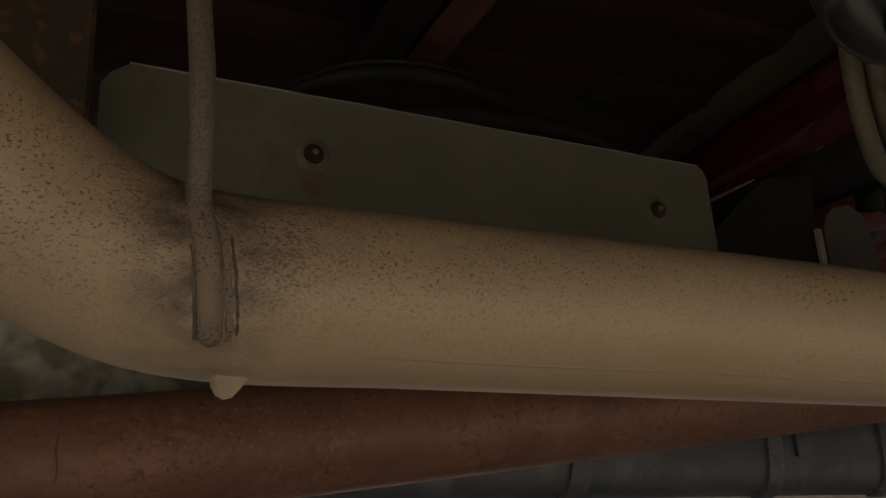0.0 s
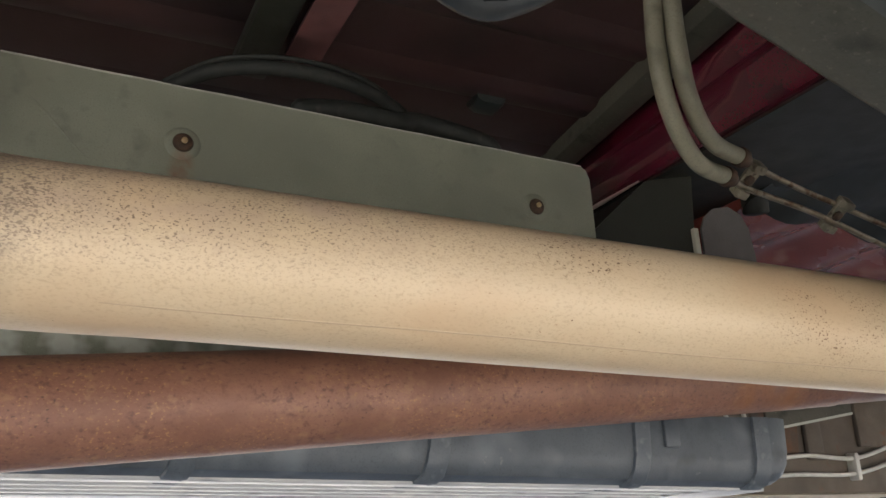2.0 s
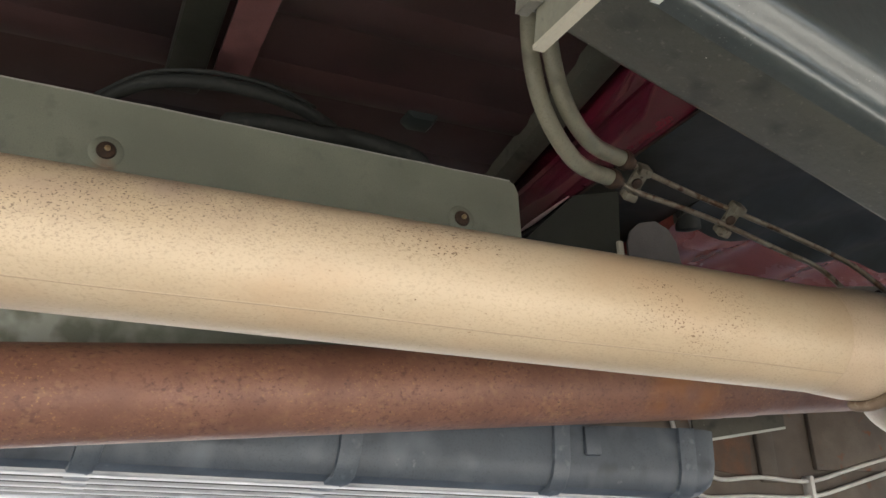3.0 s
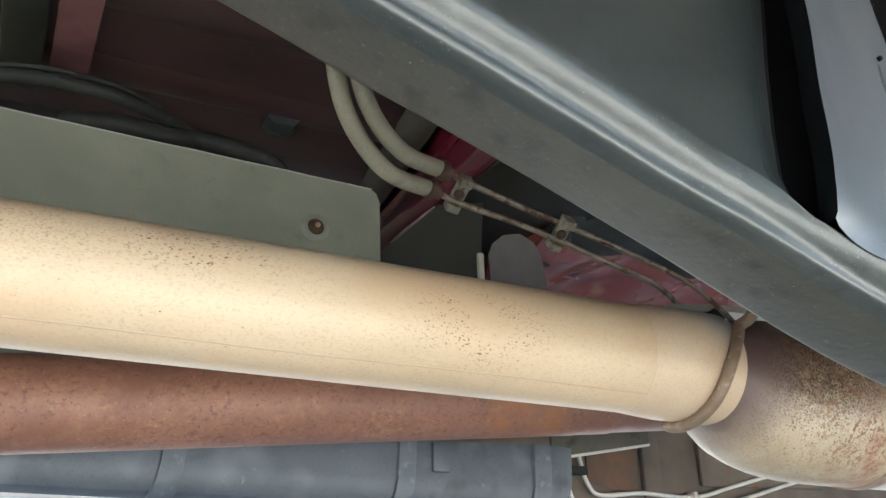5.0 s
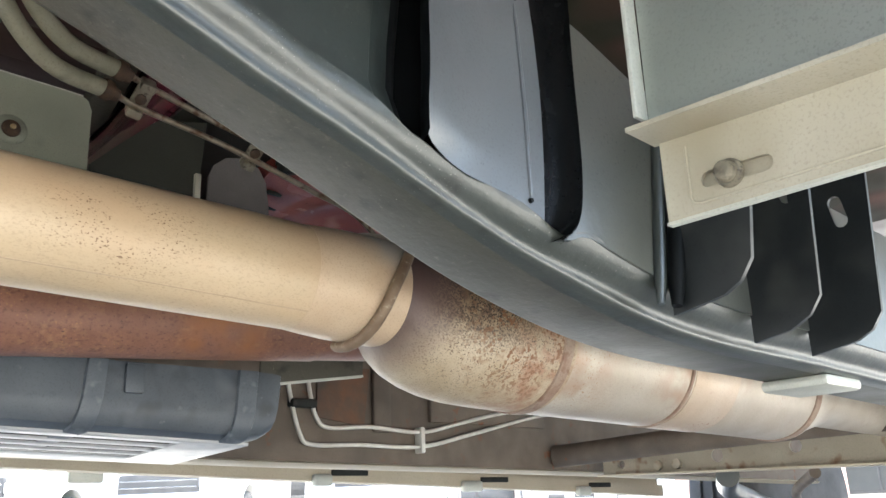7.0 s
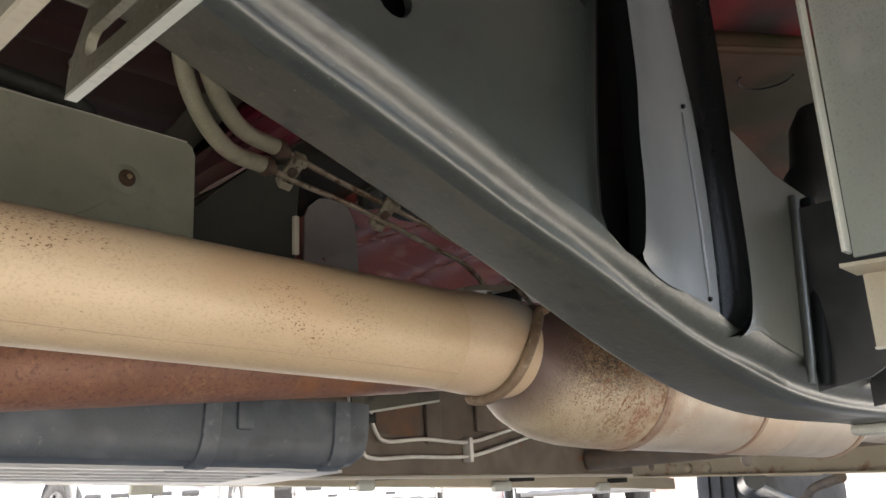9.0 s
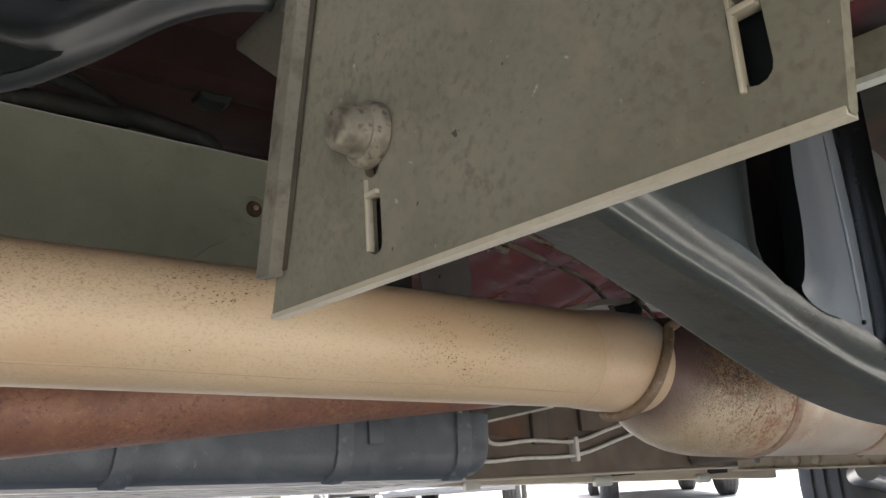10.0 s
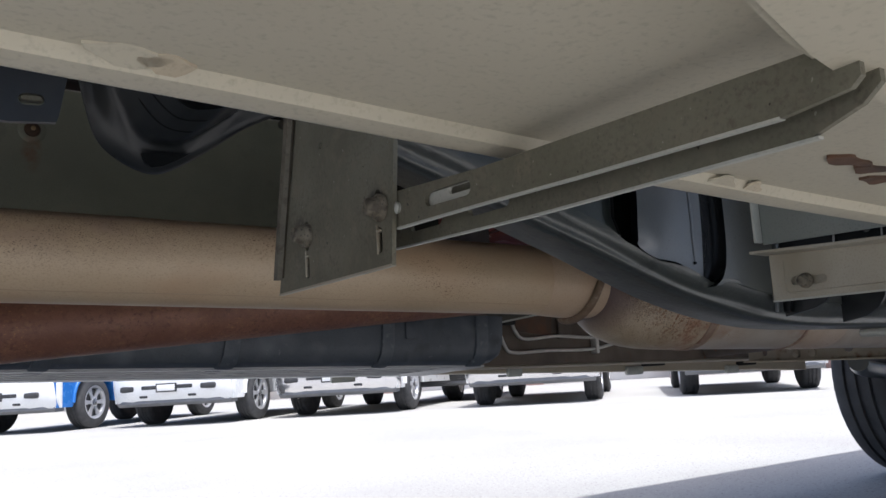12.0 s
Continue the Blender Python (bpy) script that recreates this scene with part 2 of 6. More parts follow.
ASPHALT = surface("grey_asphalt", (0.33, 0.32, 0.305), (0.39, 0.38, 0.36), 0.9, 0.0, 0.6, 60, 0.5, [((0.46, 0.45, 0.43), 90, 0.62, 0.05, 0, 0), ((0.16, 0.155, 0.15), 60, 0.63, 0.05, 0, 0)])
WHITE_PAINT = surface("white_car_paint", (0.78, 0.78, 0.77), (0.8, 0.8, 0.79), 0.3, 0.0, 2, 40, 0.0, coat=0.6)
BLUE_PAINT = surface("blue_car_paint", (0.03, 0.16, 0.50), (0.035, 0.18, 0.54), 0.3, 0.0, 2, 40, 0.0, coat=0.6)
MAROON_PAINT = surface("maroon_car_paint", (0.20, 0.02, 0.06), (0.22, 0.03, 0.07), 0.3, 0.0, 2, 40, 0.0, coat=0.6)
CHROME = surface("bright_chrome", (0.75, 0.75, 0.76), (0.68, 0.68, 0.7), 0.18, 0.95, 3, 40, 0.0, rough_var=0.06)
TRIM = surface("dark_grille_plastic", (0.03, 0.03, 0.033), (0.05, 0.05, 0.052), 0.5, 0.0, 6, 60, 0.0)
RIM = surface("silver_alloy_rim", (0.72, 0.72, 0.73), (0.62, 0.62, 0.64), 0.35, 0.6, 8, 60, 0.0)
GLASS_DARK = surface("dark_car_glass", (0.03, 0.035, 0.04), (0.04, 0.045, 0.05), 0.08, 0.0, 2, 30, 0.0, coat=1.0)
LAMP = surface("clear_headlight_lens", (0.55, 0.57, 0.6), (0.62, 0.64, 0.66), 0.15, 0.3, 6, 40, 0.0, coat=1.0)
STUCCO = surface("pink_stucco_pillar", (0.52, 0.33, 0.29), (0.58, 0.39, 0.34), 0.85, 0.0, 1.5, 40, 0.3)
PALE_WALL = surface("pale_shopfront_wall", (0.66, 0.63, 0.58), (0.72, 0.69, 0.64), 0.8, 0.0, 1, 30, 0.1)

SLEEVE = surface("pale_stainless_sleeve", (0.465, 0.345, 0.228), (0.52, 0.408, 0.285), 0.46, 0.08, 14, 260, 0.08, [((0.42, 0.40, 0.35), 20, 0.30, 0.3, 0, 0, ((0.945, 0.38, 0.675), (0.05, 0.07, 0.05))), ((0.10, 0.085, 0.07), 40, 0.35, 0.25, 0, 0, ((1.0, 0.40, 0.68), (0.035, 0.07, 0.045)))])
BURNT = surface("burnt_brown_steel", (0.17, 0.105, 0.07), (0.24, 0.16, 0.10), 0.55, 0.35, 40, 260, 0.15)
CONV_WARM = surface("warm_tinted_stainless", (0.45, 0.345, 0.245), (0.52, 0.435, 0.345), 0.45, 0.3, 18, 260, 0.1, [((0.30, 0.14, 0.07), 200, 0.60, 0.06, 14, 0.48)])
SHIELD_EDGE = surface("pale_worn_sheet_edge", (0.36, 0.35, 0.30), (0.25, 0.245, 0.21), 0.5, 0.2, 90, 280, 0.15)
SILL_GLINT = surface("pale_sill_highlight", (0.45, 0.36, 0.33), (0.36, 0.25, 0.24), 0.5, 0.0, 40, 220, 0.1)
TONGUE = surface("grey_dusty_tongue", (0.075, 0.065, 0.060), (0.10, 0.087, 0.079), 0.6, 0.1, 20, 240, 0.06)
MOUNT = surface("dusty_beige_steel", (0.27, 0.235, 0.175), (0.33, 0.29, 0.22), 0.7, 0.05, 12, 240, 0.12, [((0.17, 0.10, 0.055), 30, 0.58, 0.14, 0, 0)])
SILL = surface("cream_dusty_sill", (0.42, 0.36, 0.26), (0.48, 0.42, 0.31), 0.65, 0.0, 6, 200, 0.06)
FRAME_RUST = surface("rust_streaked_plate", (0.15, 0.07, 0.035), (0.085, 0.06, 0.042), 0.78, 0.05, 30, 220, 0.25, [((0.06, 0.045, 0.035), 14, 0.46, 0.2, 0, 0)])
DUSTY = surface("dusty_tan_rubber", (0.011, 0.011, 0.010), (0.020, 0.018, 0.015), 0.8, 0.0, 40, 300, 0.5, [((0.07, 0.053, 0.03), 120, 0.42, 0.2, 0, 0, ((0.278, 0.12, 0.752), (0.034, 0.06, 0.034))), ((0.24, 0.185, 0.10), 520, 0.52, 0.06, 0, 0, ((0.280, 0.12, 0.750), (0.034, 0.06, 0.032))), ((0.012, 0.010, 0.008), 420, 0.56, 0.06, 0, 0, ((0.280, 0.12, 0.750), (0.034, 0.06, 0.032)))])
GALV_PALE = surface("pale_galvanised_plate", (0.30, 0.325, 0.295), (0.40, 0.42, 0.385), 0.34, 0.5, 7, 260, 0.06, [((0.235, 0.25, 0.22), 5, 0.42, 0.4, 0, 0), ((0.45, 0.46, 0.43), 30, 0.55, 0.3, 9, 0.5)])
GALV_WARM = surface("dusty_pale_angle", (0.38, 0.35, 0.275), (0.44, 0.41, 0.33), 0.5, 0.25, 12, 260, 0.08, [((0.30, 0.265, 0.19), 14, 0.46, 0.3, 0, 0)])
SEAM_LINE = surface("faint_weld_line", (0.36, 0.27, 0.175), (0.41, 0.31, 0.205), 0.55, 0.04, 30, 300, 0.1)
CUP = surface("black_pressed_steel", (0.0085, 0.0100, 0.0108), (0.0150, 0.0168, 0.0176), 0.34, 0.0, 14, 220, 0.06, [((0.032, 0.033, 0.031), 22, 0.50, 0.25, 0, 0)], rough_var=0.1, spec=0.45)
CONV_BURNT = surface("burnt_stainless_cone", (0.355, 0.280, 0.185), (0.44, 0.362, 0.262), 0.5, 0.12, 22, 260, 0.25,
                     [((0.215, 0.128, 0.055), 34, 0.26, 0.3, 0, 0, ((1.07, 0.34, 0.672), (0.19, 0.16, 0.095))), ((0.30, 0.175, 0.11), 60, 0.40, 0.25, 0, 0, ((1.13, 0.36, 0.56), (0.07, 0.2, 0.08))),
                      ((0.145, 0.094, 0.060), 110, 0.34, 0.3, 24, 0.28, ((1.025, 0.345, 0.632), (0.10, 0.14, 0.068))),
                      ((0.030, 0.022, 0.016), 520, 0.49, 0.08, 50, 0.30, ((1.04, 0.34, 0.630), (0.11, 0.14, 0.072))), ((0.085, 0.055, 0.034), 560, 0.55, 0.10, 40, 0.34, ((1.06, 0.34, 0.60), (0.14, 0.2, 0.10))),
                      ((0.17, 0.078, 0.030), 200, 0.52, 0.07, 30, 0.36, ((1.10, 0.35, 0.600), (0.10, 0.2, 0.10))),
                      ((0.105, 0.067, 0.060), 40, -0.4, 0.3, 0, 0, ((0.915, 0.37, 0.655), (0.115, 0.3, 0.145))), ((0.090, 0.058, 0.053), 40, -0.4, 0.3, 0, 0, ((0.915, 0.37, 0.655), (0.105, 0.3, 0.135)))])
BLACK_DULL = surface("dull_black_underside", (0.041, 0.0405, 0.0305), (0.056, 0.0545, 0.042), 0.46, 0.0, 7, 260, 0.22, [((0.070, 0.064, 0.048), 8, 0.36, 0.5, 0, 0), ((0.020, 0.019, 0.015), 46, 0.55, 0.2, 7, 0.42), ((0.100, 0.092, 0.072), 260, 0.62, 0.2, 0, 0), ((0.34, 0.33, 0.28), 260, 0.775, 0.02, 0, 0)], spec=0.4)
PAD = surface("dusty_olive_pad", (0.0165, 0.0158, 0.0094), (0.026, 0.0230, 0.0136), 0.65, 0.0, 6, 240, 0.1, [((0.070, 0.028, 0.022), 5, 0.5, 0.2, 0, 0)], spec=0.1)
WEB_DUST = surface("dusty_grey_black_web", (0.054, 0.057, 0.049), (0.076, 0.079, 0.067), 0.32, 0.0, 5, 260, 0.12, [((0.036, 0.039, 0.034), 7, 0.40, 0.4, 0, 0), ((0.15, 0.145, 0.125), 500, 0.75, 0.04, 0, 0), ((0.020, 0.020, 0.018), 380, 0.62, 0.1, 12, 0.45)], rough_var=0.07, spec=1.0)
# worn; its base is also lightened to stand in for reflected ground light
FILLET = surface("worn_lit_black_corner", (0.0250, 0.0290, 0.0250), (0.0340, 0.0385, 0.0335), 0.35, 0.0, 5, 240, 0.2, [((0.050, 0.0530, 0.046), 7, 0.36, 0.5, 0, 0), ((0.0130, 0.0125, 0.0110), 60, 0.54, 0.2, 9, 0.42), ((0.16, 0.16, 0.14), 620, 0.66, 0.1, 20, 0.45)], rough_var=0.1, spec=0.9)
CLIP = surface("dirty_zinc_clip", (0.215, 0.195, 0.145), (0.13, 0.112, 0.078), 0.5, 0.3, 90, 300, 0.2, [((0.06, 0.045, 0.03), 160, 0.56, 0.15, 0, 0)])
GAP_SHADE = surface("hem_gap_shade", (0.035, 0.030, 0.022), (0.055, 0.046, 0.033), 0.9, 0.0, 60, 300, 0.4, spec=0.1)
# the white holds dust and the ground's grazing reflection, painted in
SLAT = surface("dust_and_glare_white_plastic", (0.40, 0.40, 0.39), (0.31, 0.315, 0.32), 0.40, 0.0, 12, 200, 0.08, [((0.17, 0.175, 0.18), 24, 0.56, 0.2, 0, 0)])
SILL_RED = surface("dark_red_sill_paint", (0.062, 0.005, 0.014), (0.082, 0.008, 0.019), 0.16, 0.0, 12, 200, 0.03, coat=1.0)
BRASS = surface("dull_brass_stud", (0.40, 0.30, 0.16), (0.28, 0.19, 0.10), 0.45, 0.6, 200, 300, 0.2)
HEM = surface("brown_dirty_hem", (0.098, 0.088, 0.064), (0.135, 0.122, 0.09), 0.72, 0.1, 60, 260, 0.4, [((0.065, 0.055, 0.038), 140, 0.52, 0.15, 0, 0)])
DARK_PANEL = surface("dark_green_black_panel", (0.013, 0.0138, 0.0100), (0.022, 0.0225, 0.0160), 0.45, 0.0, 10, 220, 0.08, spec=0.35)
RUST_DARK = surface("dark_rusty_hanger", (0.055, 0.036, 0.022), (0.04, 0.036, 0.028), 0.8, 0.0, 24, 220, 0.3, [((0.16, 0.075, 0.03), 40, 0.55, 0.12, 0, 0)])
# paler than the shell for scuffs and for painted highlights on the ribs
TANK_EDGE = surface("scuffed_lit_tank_rib", (0.062, 0.074, 0.088), (0.095, 0.108, 0.122), 0.44, 0.0, 30, 200, 0.12, [((0.17, 0.185, 0.20), 60, 0.60, 0.2, 0, 0)])
VALANCE = surface("grey_valance_plastic", (0.15, 0.155, 0.165), (0.19, 0.195, 0.205), 0.6, 0.0, 6, 60, 0.0)
TYRE = surface("black_tyre_rubber", (0.050, 0.050, 0.052), (0.075, 0.075, 0.076), 0.8, 0.0, 12, 120, 0.15)


# ---- mesh helpers ----
def thing(name, base, label, category, group="", kind=""):
    e = new(name)
    e.location = base
    e.empty_display_size = 0.05
    return tagged(e, label, category, group, kind)


def finish(bm, smooth=40):
    bmesh.ops.recalc_face_normals(bm, faces=bm.faces)
    for e in bm.edges:
        e.smooth = len(e.link_faces) == 2 and e.calc_face_angle(3.0) < radians(smooth)
    for f in bm.faces:
        f.smooth = True


def part(name, bm, material, parent, label="", smooth=40, local=False):
    """One mesh object under a thing or part; its coordinates are the world's, or the parent's if local."""
    finish(bm, smooth)
    me = bpy.data.meshes.new(name)
    bm.to_mesh(me)
    bm.free()
    me.materials.append(material)
    ob = new(name, me)
    if parent:
        ob.parent = parent
        if not local:
            base = Vector()
            p = parent
            while p:
                base += p.location
                p = p.parent
            ob.location = -base
    return tagged(ob, label)


def single(name, bm, material, label, category, group="", kind="", smooth=40):
    return tagged(part(name, bm, material, None, smooth=smooth), label, category, group, kind)


def box(bm, x0, x1, y0, y1, z0, z1, bevel=0.0, seg=2, m=None):
    mat = Matrix.Translation(((x0 + x1) / 2, (y0 + y1) / 2, (z0 + z1) / 2)) @ Matrix.Diagonal((x1 - x0, y1 - y0, z1 - z0, 1))
    r = bmesh.ops.create_cube(bm, size=1, matrix=(m @ mat) if m else mat)
    if bevel:
        es = list({e for v in r["verts"] for e in v.link_edges})
        bmesh.ops.bevel(bm, geom=es, offset=bevel, segments=seg, affect="EDGES", profile=0.5)
    return bm


def loft(bm, rings, close=True, cap=True):
    """Quads between rings of equal length."""
    vs = [[bm.verts.new(p) for p in r] for r in rings]
    n = len(vs[0])
    for a, b in zip(vs, vs[1:]):
        for i in range(n if close else n - 1):
            j = (i + 1) % n
            bm.faces.new((a[i], a[j], b[j], b[i]))
    if cap and close:
        bm.faces.new(list(reversed(vs[0])))
        bm.faces.new(vs[-1])
    return bm


def frames_along(pts):
    pts = [Vector(p) for p in pts]
    out, up = [], Vector((0.03, 0.07, 1.0))
    for i, p in enumerate(pts):
        d = (pts[min(i + 1, len(pts) - 1)] - pts[max(i - 1, 0)]).normalized()
        s = d.cross(up)
        if s.length < 1e-3:
            s = d.cross(Vector((0, 1, 0)))
        s.normalize()
        u = s.cross(d).normalized()
        up = u
        out.append((p, s, u))
    return out


def tube(bm, pts, r, n=16, cap=True, wobble=0.0):
    rr = r if isinstance(r, (list, tuple)) else [r] * len(pts)
    rings = []
    for k, ((p, s, u), q) in enumerate(zip(frames_along(pts), rr)):
        rings.append([p + q * (1 + wobble * noise.noise((k * 0.7, i * 0.9, 0.0))) * (math.cos(a) * s + math.sin(a) * u)
                      for i in range(n) for a in (2 * math.pi * i / n,)])
    return loft(bm, rings, cap=cap)


def spline(pts, k=8):
    """A Catmull-Rom curve through the points."""
    p = [Vector(q) for q in pts]
    p = [2 * p[0] - p[1]] + p + [2 * p[-1] - p[-2]]
    out = []
    for i in range(1, len(p) - 2):
        for j in range(k):
            t = j / k
            a, b, c, d = p[i - 1:i + 3]
            out.append(0.5 * (2 * b + (c - a) * t + (2 * a - 5 * b + 4 * c - d) * t * t + (3 * b - a - 3 * c + d) * t ** 3))
    return out + [p[-2]]


def lathe(bm, a, b, profile, n=40):
    """A turned body round the axis from a to b; profile rows: (metres along the axis, radius)."""
    a, b = Vector(a), Vector(b)
    d = (b - a).normalized()
    s = d.cross(Vector((0, 0, 1))).normalized()
    u = s.cross(d)
    return loft(bm, [[a + d * h + r * (math.cos(t) * s + math.sin(t) * u) for i in range(n) for t in (2 * math.pi * i / n,)] for h, r in profile])


def sheet(bm, outline, holes, to3d, thick):
    """A flat plate with openings: outline and holes in plane coordinates; to3d(u, v, w) gives the place at depth w."""
    edges = []
    for loop in [outline] + holes:
        vs = [bm.verts.new(to3d(u, v, 0.0)) for u, v in loop]
        edges += [bm.edges.new((vs[i], vs[(i + 1) % len(vs)])) for i in range(len(vs))]
    r = bmesh.ops.triangle_fill(bm, edges=edges, use_beauty=True)
    faces = [g for g in r["geom"] if isinstance(g, bmesh.types.BMFace)]
    off = Vector(to3d(0, 0, thick)) - Vector(to3d(0, 0, 0))
    e = bmesh.ops.extrude_face_region(bm, geom=faces)
    bmesh.ops.translate(bm, vec=off, verts=[g for g in e["geom"] if isinstance(g, bmesh.types.BMVert)])
    return bm


def slot(cu, cv, length, width, ang=0.0, n=6):
    """The outline of a slot with round ends."""
    h, r = length / 2 - width / 2, width / 2
    pts = [(h + r * math.cos(t), r * math.sin(t)) for i in range(n + 1) for t in (-math.pi / 2 + math.pi * i / n,)]
    pts += [(-h + r * math.cos(t), r * math.sin(t)) for i in range(n + 1) for t in (math.pi / 2 + math.pi * i / n,)]
    c, s = math.cos(radians(ang)), math.sin(radians(ang))
    return [(cu + u * c - v * s, cv + u * s + v * c) for u, v in pts]


def circle(cu, cv, r, n=16):
    return [(cu + r * math.cos(2 * math.pi * i / n), cv + r * math.sin(2 * math.pi * i / n)) for i in range(n)]


def lerp(rows, x):
    """Piecewise-linear value at x of rows (x, value)."""
    if x <= rows[0][0]:
        return rows[0][1]
    for (a, p), (b, q) in zip(rows, rows[1:]):
        if x <= b:
            return p + (q - p) * (x - a) / (b - a)
    return rows[-1][1]


def smooth(rows, x):
    """A rounded curve through the rows (x, value)."""
    if x <= rows[0][0]:
        return rows[0][1]
    if x >= rows[-1][0]:
        return rows[-1][1]
    n = max(i for i, r in enumerate(rows[:-1]) if r[0] <= x)

    def slope(i):
        a, b = rows[max(i - 1, 0)], rows[min(i + 1, len(rows) - 1)]
        return (b[1] - a[1]) / (b[0] - a[0])
    (x0, p), (x1, q) = rows[n], rows[n + 1]
    d, k = x1 - x0, (x - x0) / (x1 - x0)
    return (2 * k ** 3 - 3 * k * k + 1) * p + (k ** 3 - 2 * k * k + k) * d * slope(n) + (3 * k * k - 2 * k ** 3) * q + (k ** 3 - k * k) * d * slope(n + 1)


# ---- ground and distance ----
bm = bmesh.new()
box(bm, -300, 300, -300, 300, -0.3, 0.0)
single("ground", bm, ASPHALT, "grey asphalt of a car park, part in the vehicle's shade", "ground", kind="structure")

# unseen plain wall added to limit near-side light; it closes the car park there
bm = bmesh.new()
box(bm, -24, 24, -12.4, -12.0, 0, WALL_H)
single("wall_near", bm, PALE_WALL, "unseen pale wall added to limit near-side light", "wall", kind="structure")

# ---- exhaust ----
PA, PB = Vector((0.10, 0.4439, 0.6540)), Vector((0.95, 0.4117, 0.6259))
PR = 0.0487


def on_pipe(x):
    return PA + (PB - PA) * (x - PA.x) / (PB.x - PA.x)


def round_pipe(x, a, r):
    """A point round the pipe at x; a = 0 on the near side, 90 below, -90 above."""
    p, t = on_pipe(x), radians(a)
    return p + Vector((0, -r * math.cos(t), -r * math.sin(t)))


exhaust = thing("exhaust_pipe", PA, "beige heat-tinted exhaust pipe with rust specks, hung under the floor", "exhaust pipe")
bm = bmesh.new()
bend = spline([(-0.34, 0.30, 1.0), (-0.22, 0.345, 0.876), (-0.10, 0.395, 0.770), (-0.01, 0.430, 0.699), (0.045, 0.4435, 0.6672), on_pipe(0.10), on_pipe(0.2)], 8)
tube(bm, bend + [on_pipe(0.2 + 0.06 * i) for i in range(1, 12)] + [on_pipe(0.90), on_pipe(0.915)], PR, 64)
part("pipe", bm, PIPE, exhaust)
bm = bmesh.new()
lathe(bm, on_pipe(0.862), on_pipe(1.02), [(0, PR + 0.0002), (0.015, PR + 0.0016), (0.04, PR + 0.0034), (0.075, PR + 0.004), (0.094, PR + 0.0038), (0.0985, PR + 0.0026), (0.100, PR), (0.0985, PR - 0.004)], 64)
part("flared_sleeve", bm, SLEEVE, exhaust, "flared sleeve, paler than the pipe")
bm = bmesh.new()
tube(bm, [round_pipe(0.16 + 0.05 * i, 52 + 0.8 * math.sin(i), PR - 0.0010) for i in range(15)], 0.0013, 10)
part("weld_seam", bm, SEAM_LINE, exhaust, "faint darker weld seam")
hanger = thing("exhaust_hanger", (0.08, 0.39, 0.72), "grey dirty steel hanger rod welded round the pipe", "pipe hanger", "exhaust hangers")
bm = bmesh.new()
foot = [tuple(round_pipe(0.087 + 0.0001 * a, a, PR - 0.0012 - 0.00004 * max(0, a))) for a in range(-36, 58, 8)]
rod = [(0.068, 0.405, 1.03), (0.072, 0.398, 0.90), (0.077, 0.391, 0.80), (0.081, 0.389, 0.735)] + foot[:3]
tube(bm, spline(rod, 4), 0.0063, 14, wobble=0.10)
part("rod", bm, PIPE_DIRTY, hanger)
bm = bmesh.new()
tube(bm, spline(foot, 4), [0.0060] + [0.0065] * (4 * (len(foot) - 1) - 4) + [0.0058, 0.005, 0.0038, 0.002], 14, wobble=0.14)
part("rod_foot", bm, ROD_FOOT, hanger, "beige specked foot of the rod welded to the pipe")
for dx, a0, a1, r, coat in ((-0.0070, -34, 50, 0.0014, HEM), (0.0085, -34, 50, 0.0030, ROD_FOOT), (0.0120, -14, 46, 0.0013, HEM)):
    bm = bmesh.new()
    run = [round_pipe(0.087 + dx + 0.0001 * a + 0.0007 * noise.noise((a * 0.11, dx * 900, 2.0)), a, PR - 0.55 * r) for a in range(a0, a1, 4)]
    tube(bm, run, [r * (0.9 + 0.25 * noise.noise((k * 0.8, dx * 500, 5.0))) for k in range(len(run))], 8, wobble=0.3)
    part("weld_bead", bm, coat, hanger)
bm = bmesh.new()
tab = round_pipe(0.106, 80, PR)
sheet(bm, [(-0.0095, 0.006), (-0.0095, -0.004), (-0.007, -0.0085), (-0.003, -0.0105), (0.001, -0.0095), (0.005, -0.005), (0.010, 0.002), (0.012, 0.006)], [], lambda u, v, w: (tab.x + u, tab.y - 0.003 + w, tab.z + v), 0.007)
bmesh.ops.bevel(bm, geom=[e for e in bm.edges if e.calc_face_angle(0) > 1.0], offset=0.0012, segments=2, affect="EDGES")
part("end_tab", bm, PIPE, hanger, "pale round end of the rod")

ring = thing("exhaust_hanger", (0.95, 0.43, 0.6), "brown tarnished hanger rod looped under the pipe's end", "pipe hanger", "exhaust hangers")
bm = bmesh.new()
ROD_X = [(-32, 0.9590), (-15, 0.9470), (15, 0.9320), (60, 0.9230), (112, 0.9190)]
loop = [tuple(round_pipe(smooth(ROD_X, a), a, PR + 0.0078)) for a in range(112, -33, -9)] + [(0.9685, 0.356, 0.664), (0.978, 0.352, 0.69), (0.988, 0.350, 0.74)]
curve = spline(loop, 3)
tube(bm, curve, [0.0030, 0.0049, 0.0055] + [0.0056] * (len(curve) - 3), 14, wobble=0.06)
part("rod", bm, ROD, ring)
bm = bmesh.new()
tube(bm, [round_pipe(smooth(ROD_X, a) + 0.0045, a, PR + 0.0040) for a in range(96, 10, -6)], [0.0012] + [0.0026] * 13 + [0.0012], 8, wobble=0.5)
part("weld_bead", bm, BURNT, ring, "rusty weld bead beside the rod")

converter = thing("catalytic_converter", on_pipe(1.2), "stainless converter body stained with rust, in line with the pipe", "exhaust converter")
CA, CB = Vector((1.0, 0.420, 0.6055)), Vector((1.5, 0.4155, 0.592))
CR = 0.080


